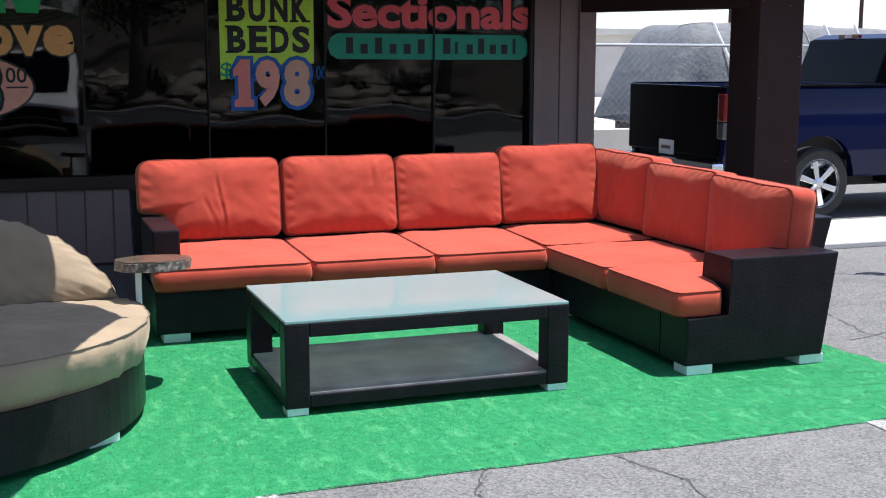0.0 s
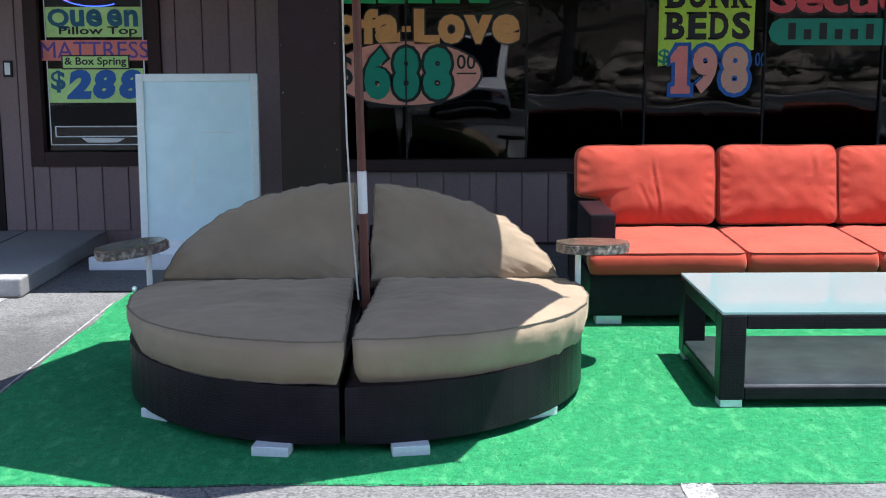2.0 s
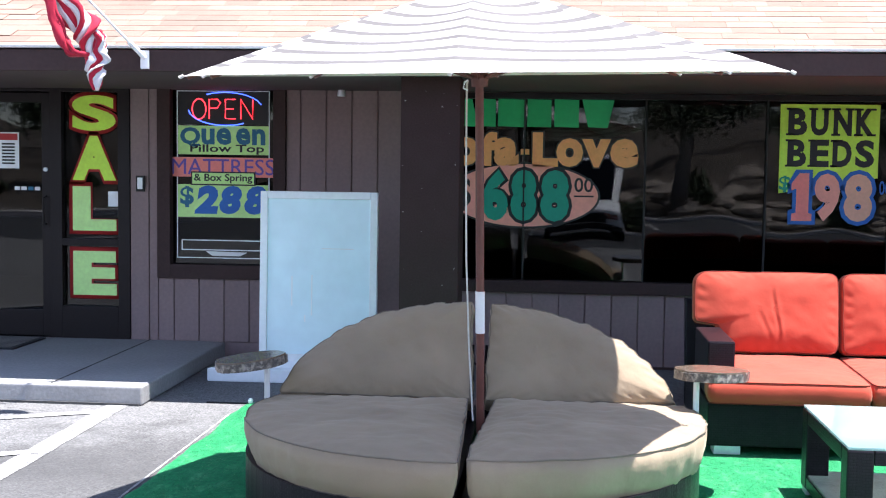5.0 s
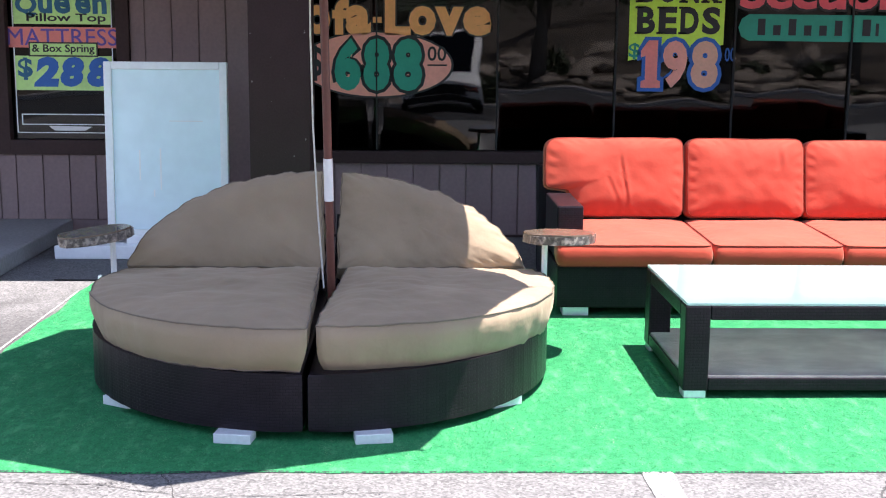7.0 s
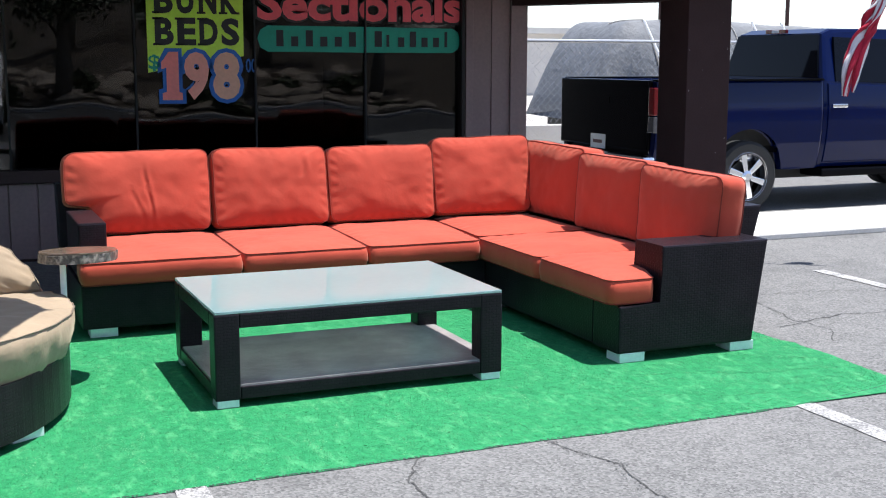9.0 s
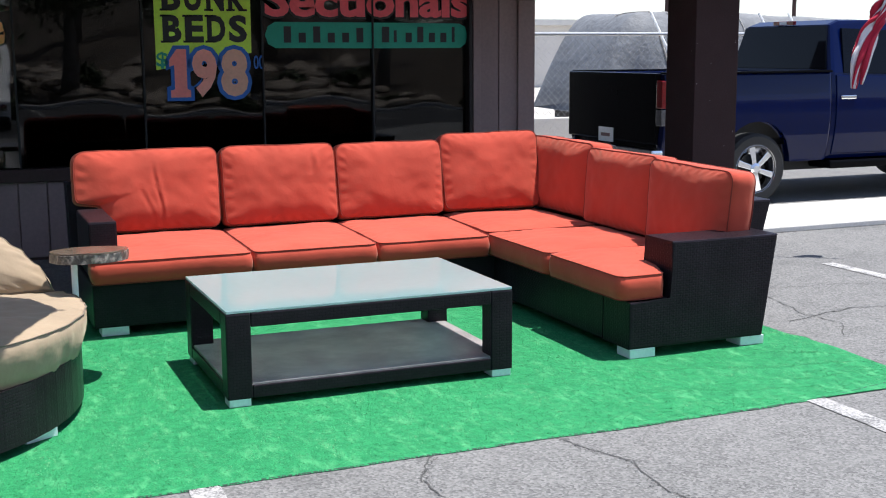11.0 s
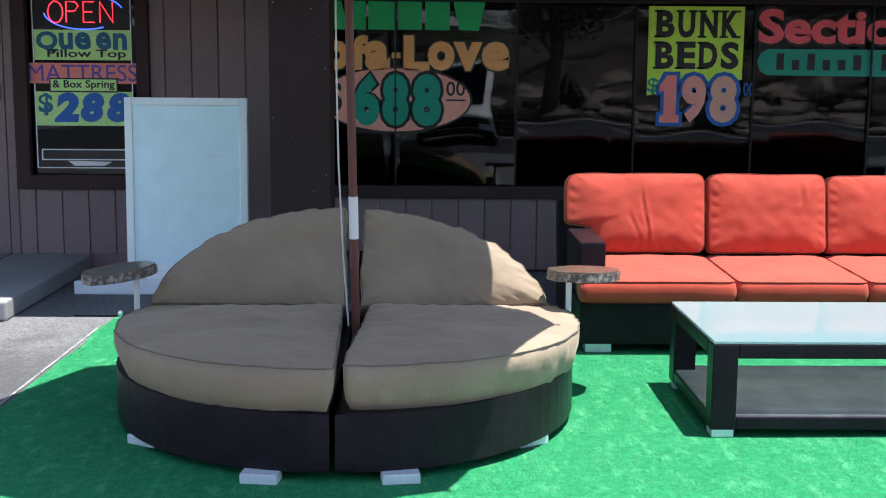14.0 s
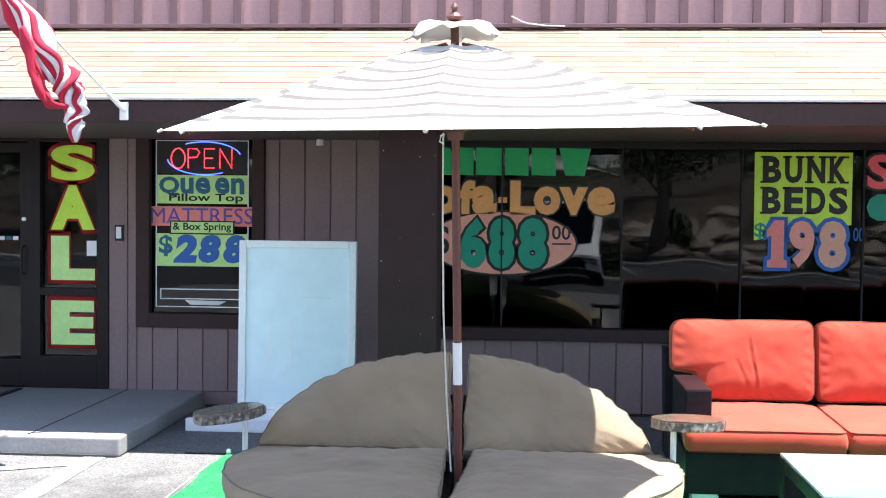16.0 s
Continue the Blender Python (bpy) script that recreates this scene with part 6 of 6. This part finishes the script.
bank, rows = bmesh.new(), []
for j in range(61):
    y = BANK_Y - j * 0.6
    rows.append([bank.verts.new((x * 0.8, y, bank_z(x * 0.8, y))) for x in range(-80, 81)])
for a, b in zip(rows, rows[1:]):
    for i in range(len(a) - 1):
        bank.faces.new((a[i], a[i + 1], b[i + 1], b[i]))
tagged(link("planted_bank", bank, HILL, smooth=False), "dry brown planted slope across the lot", "slope", kind="structure")
kerb = tagged(link("kerb", box(-70, 70, BANK_Y, BANK_Y + 0.3, 0, 0.15, 0.02), PALE), "pale concrete kerb across the lot", "kerb", kind="structure")


def shrub(x, y, r, seed):
    rng = random.Random(seed)
    t = thing("shrub", (x, y, bank_z(x, y) - 0.1), "dark round shrub on the slope", "shrub", "shrubs across the lot")
    verts, faces = [], []
    for k in range(700):
        d = Vector((rng.gauss(0, 1), rng.gauss(0, 1), abs(rng.gauss(0, 0.9)))).normalized() * r * rng.uniform(0.55, 1.1)
        u, w = Vector((rng.gauss(0, 1), rng.gauss(0, 1), rng.gauss(0, 1))).normalized() * 0.11, Vector((rng.gauss(0, 1), rng.gauss(0, 1), rng.gauss(0, 1))).normalized() * 0.07
        i = len(verts)
        verts += [d - u, d + w, d + u, d - w]
        faces.append((i, i + 1, i + 2, i + 3))
    me = bpy.data.meshes.new("leaves")
    me.from_pydata([tuple(v) for v in verts], [], faces)
    me.materials.append(LEAF)
    ob = new("leaves", me)
    ob.parent = t


for k in range(22):
    shrub(-18 + 1.9 * k + 0.9 * math.sin(k * 2.1), -17.2 - 1.9 * math.sin(k * 1.7), 0.4 + 0.35 * abs(math.sin(k * 3.3)), 60 + k)


def tree(x, y, h, spread, seed):
    rng = random.Random(seed)
    t = thing("tree", (x, y, bank_z(x, y)), "leafy tree across the parking lot", "tree", "trees across the lot")
    bm = tube([(0, 0, -0.3), (0.1, 0.05, h * 0.3), (0.05, 0.15, h * 0.55), (0.5, 0.1, h * 0.8)], 0.3, taper=0.1, seg=9)
    ends = []
    for k in range(7):
        a, z = rng.uniform(0, math.tau), h * rng.uniform(0.35, 0.7)
        e = Vector((math.cos(a) * spread * 0.7, math.sin(a) * spread * 0.7, z + h * 0.22))
        tube([(0.08, 0.1, z), (e.x * 0.5, e.y * 0.5, z + h * 0.14), tuple(e)], 0.08, taper=0.02, seg=6, bm=bm)
        ends.append(e)
    part("trunk", bm, TRUNK, t, smooth=True)
    verts, faces = [], []
    for k in range(2600):
        c = rng.choice(ends) + Vector((rng.gauss(0, spread * 0.28), rng.gauss(0, spread * 0.28), rng.gauss(0.1, h * 0.09)))
        s = rng.uniform(0.06, 0.14)
        u, w = Vector((rng.gauss(0, 1), rng.gauss(0, 1), rng.gauss(0, 1))).normalized(), Vector((rng.gauss(0, 1), rng.gauss(0, 1), rng.gauss(0, 1))).normalized()
        i = len(verts)
        verts += [c - u * s, c + w * s * 0.5, c + u * s, c - w * s * 0.5]
        faces.append((i, i + 1, i + 2, i + 3))
    me = bpy.data.meshes.new("crown")
    me.from_pydata([tuple(v) for v in verts], [], faces)
    me.materials.append(LEAF)
    ob = new("crown", me)
    ob.parent = t


for k, (x, y, h, sp) in enumerate(((-16, -19, 3.6, 1.6), (-7, -18, 3.4, 1.6), (-1.6, -17, 3.6, 1.5), (3.9, -16.2, 3.8, 1.5), (9.6, -20, 3.4, 1.8), (15, -21, 3.4, 1.6))):
    tree(x, y, h, sp, k)
for k in range(13):
    tree(-26 + 4.4 * k + 1.3 * math.sin(k * 1.9), -29 - 2.5 * math.sin(k * 2.7), 3.0 + 0.4 * math.sin(k * 1.3), 2.6, 40 + k)
BOULDER = plain("pale brown stone", (0.26, 0.22, 0.18), 0.9, vary=0.35, big=3, fine=30, bumps=0.6, dist=0.02)


def boulder(seed):
    """A rounded stone with flattened sides."""
    bm = bmesh.new()
    bmesh.ops.create_icosphere(bm, subdivisions=2, radius=0.5)
    for v in bm.verts:
        k = 1 + 0.5 * noise.noise(v.co * 2.2 + Vector((seed * 3.7, 0, 0)))
        v.co = Vector((v.co.x * k * 1.5, v.co.y * k, v.co.z * k * 0.6))
    return tagged(link("boulder", bm, BOULDER), "pale brown boulder bedded in the slope", "boulder", "boulders on the slope")


stones = [boulder(k) for k in range(4)]
rk = random.Random(12)
for k in range(130):
    row = k % 5
    x, y = -9 + 24 * (k // 5) / 26 + rk.uniform(-0.4, 0.4), BANK_Y - 0.7 - 2.0 * row - 0.5 * rk.random()
    size = rk.uniform(0.35, 0.95)
    at = pose(x, y, bank_z(x, y) + 0.08, 0, 0, rk.uniform(-40, 40)) @ Matrix.Scale(size, 4)
    (stones[k] if k < 4 else copy_thing(stones[k % 4], at)).matrix_world = at
# added unseen strip, coloured near-black to darken the ground mirrored in the glass
dark_strip = tagged(link("road", box(-70, 70, BANK_Y + 0.3, -5.5, 0.001, 0.008), plain("near-black far asphalt", (0.024, 0.024, 0.025), 0.85, vary=0.3, big=0.6, fine=60, bumps=0.5)), "added near-black asphalt strip across the lot", "road", kind="structure")
for x in (-6.0, -3.2, 2.6, 5.4, 8.2, 11.0, 13.8):
    lane = link("road_marking", box(x - 0.05, x + 0.05, -13.6, -9.2, 0.009, 0.013), LINE)
    tagged(lane, "white parking line on the far side of the lot", "road marking", "far parking lines", "structure")
van = thing("parked_van", (-0.6, -13.0, 0.008), "white van parked across the lot facing the shop", "van", rz=90.0)
part("body", slab_xz([(0, 0.35), (4.6, 0.35), (4.65, 0.9), (4.55, 1.0), (4.0, 1.15), (3.3, 1.85), (0.1, 1.9), (0, 1.7)], -1.9, 0, 0.06), WHITE, van)
part("windscreen", slab_xz([(3.36, 1.80), (3.39, 1.83), (3.99, 1.2), (3.96, 1.17)], -1.75, -0.15, 0.004), CARGLASS, van, "dark windscreen")
part("side_window", slab_xz([(0.4, 1.2), (3.6, 1.15), (3.15, 1.7), (0.4, 1.72)], 0.001, 0.01, 0.002), CARGLASS, van)
part("grille", box(4.64, 4.67, -1.55, -0.35, 0.5, 0.82, 0.01), BLACK, van)
part("bumper", box(4.6, 4.72, -1.85, -0.05, 0.3, 0.48, 0.03), BLACK, van)
for y in (-1.82, -0.4):
    part("headlight", box(4.6, 4.665, y, y + 0.32, 0.66, 0.84, 0.02), CHROME, van)
for x in (0.9, 3.7):
    for y in (-1.8, -0.1):
        bm = lathe([(0.2, -0.1), (0.31, -0.1), (0.33, 0), (0.31, 0.1), (0.2, 0.1)], 20)
        bm.transform(pose(x, y, 0.33, 90))
        part("wheel", bm, BLACK, van)

# ---- siding planks ----
PL = 0.2115
plank_data = {}


def plank(x0, x1, z0, z1):
    key = (round(x1 - x0, 3), round(z0, 3), round(z1, 3))
    if key not in plank_data:
        bm = box(0.004, x1 - x0 - 0.004, 0.0, 0.02, z0, z1, 0.003, seg=1)
        me = bpy.data.meshes.new("plank")
        bm.to_mesh(me)
        bm.free()
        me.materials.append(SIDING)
        plank_data[key] = me
    ob = new("plank", plank_data[key])
    ob.parent = wall_front
    ob.location = (x0, WALL_Y, 0)


def planks(x0, x1, z0, z1):
    """Boards on a common raster, cut at the ends of the stretch."""
    k = math.floor((x0 + 3.498) / PL)
    while True:
        a, b = -3.498 + k * PL, -3.498 + (k + 1) * PL
        if a >= x1 - 0.02:
            break
        lo, hi = max(a, x0), min(b, x1)
        if hi - lo > 0.03:
            plank(lo, hi, z0, z1)
        k += 1


planks(-9, DOOR[0], 0.13, 2.26)
planks(DOOR[1], WIN1[0], 0.13, 2.26)
planks(WIN1[0], WIN1[1], 0.13, WIN1[2])
planks(WIN1[1], WIN2[0], 0.02, 2.26)
planks(WIN2[0], WIN2[1], 0.02, 0.60)
planks(4.36, 4.72, 0.02, 2.26)
tagged(link("baseboard", box(-2.84, 4.86, WALL_Y - 0.008, WALL_Y + 0.019, 0, 0.018), TRIM), "dark strip at the foot of the wall", "trim", kind="structure")

# ---- roof shingles ----
rng = random.Random(8)
COURSES = 14
slope = Vector((0, ROOF1[0] - ROOF0[0], ROOF1[1] - ROOF0[1]))
ang = math.degrees(math.atan2(slope.z, slope.y))
ch = slope.length / COURSES
kinds = []
for wdt in (0.24, 0.3, 0.36):
    bm = box(0.0008, wdt - 0.0008, -0.012, ch + 0.02, 0.0, 0.0035, 0.0)
    for v in bm.verts:
        if v.co.y > 0:
            v.co.z -= 0.0035
    me = bpy.data.meshes.new("shingle")
    bm.to_mesh(me)
    bm.free()
    me.materials.append(SHINGLE)
    kinds.append((wdt, me))
rest_bm, made = [], 0
for c in range(COURSES):
    x = X0 - rng.uniform(0, 0.3)
    o = Vector((0, ROOF0[0], ROOF0[1] - 0.012)) + slope * (c / COURSES)
    while x < X1:
        wdt, me = rng.choice(kinds)
        if -4.2 < x < 2.3 and made < 300:
            ob = new("shingle", me)
            ob.parent = porch_roof
            ob.matrix_local = pose(x, o.y, o.z + rng.uniform(0, 0.0015), ang + rng.uniform(-0.08, 0.08), 0, rng.uniform(-0.12, 0.12))
            made += 1
        else:
            rest_bm.append((x, o.copy(), wdt))
        x += wdt
verts, faces = [], []
turn = Euler((radians(ang), 0, 0)).to_matrix()
for x, o, wdt in rest_bm:
    i = len(verts)
    for dx in (0.003, wdt - 0.003):
        for dy, z0, z1 in ((-0.012, 0.0, 0.009), (ch + 0.02, -0.006, 0.003)):
            for z in (z0, z1):
                verts.append(tuple(Vector((x, 0, 0)) + o + turn @ Vector((dx, dy, z))))
    faces += [tuple(i + k for k in f) for f in ((0, 1, 5, 4), (1, 3, 7, 5), (0, 2, 3, 1), (4, 5, 7, 6), (2, 6, 7, 3), (0, 4, 6, 2))]
me = bpy.data.meshes.new("shingles")
me.from_pydata(verts, [], faces)
me.materials.append(SHINGLE)
ob = new("shingles", me)
ob.parent = porch_roof
tagged(ob, "tan shingles of the rest of the roof", kind="stuff")
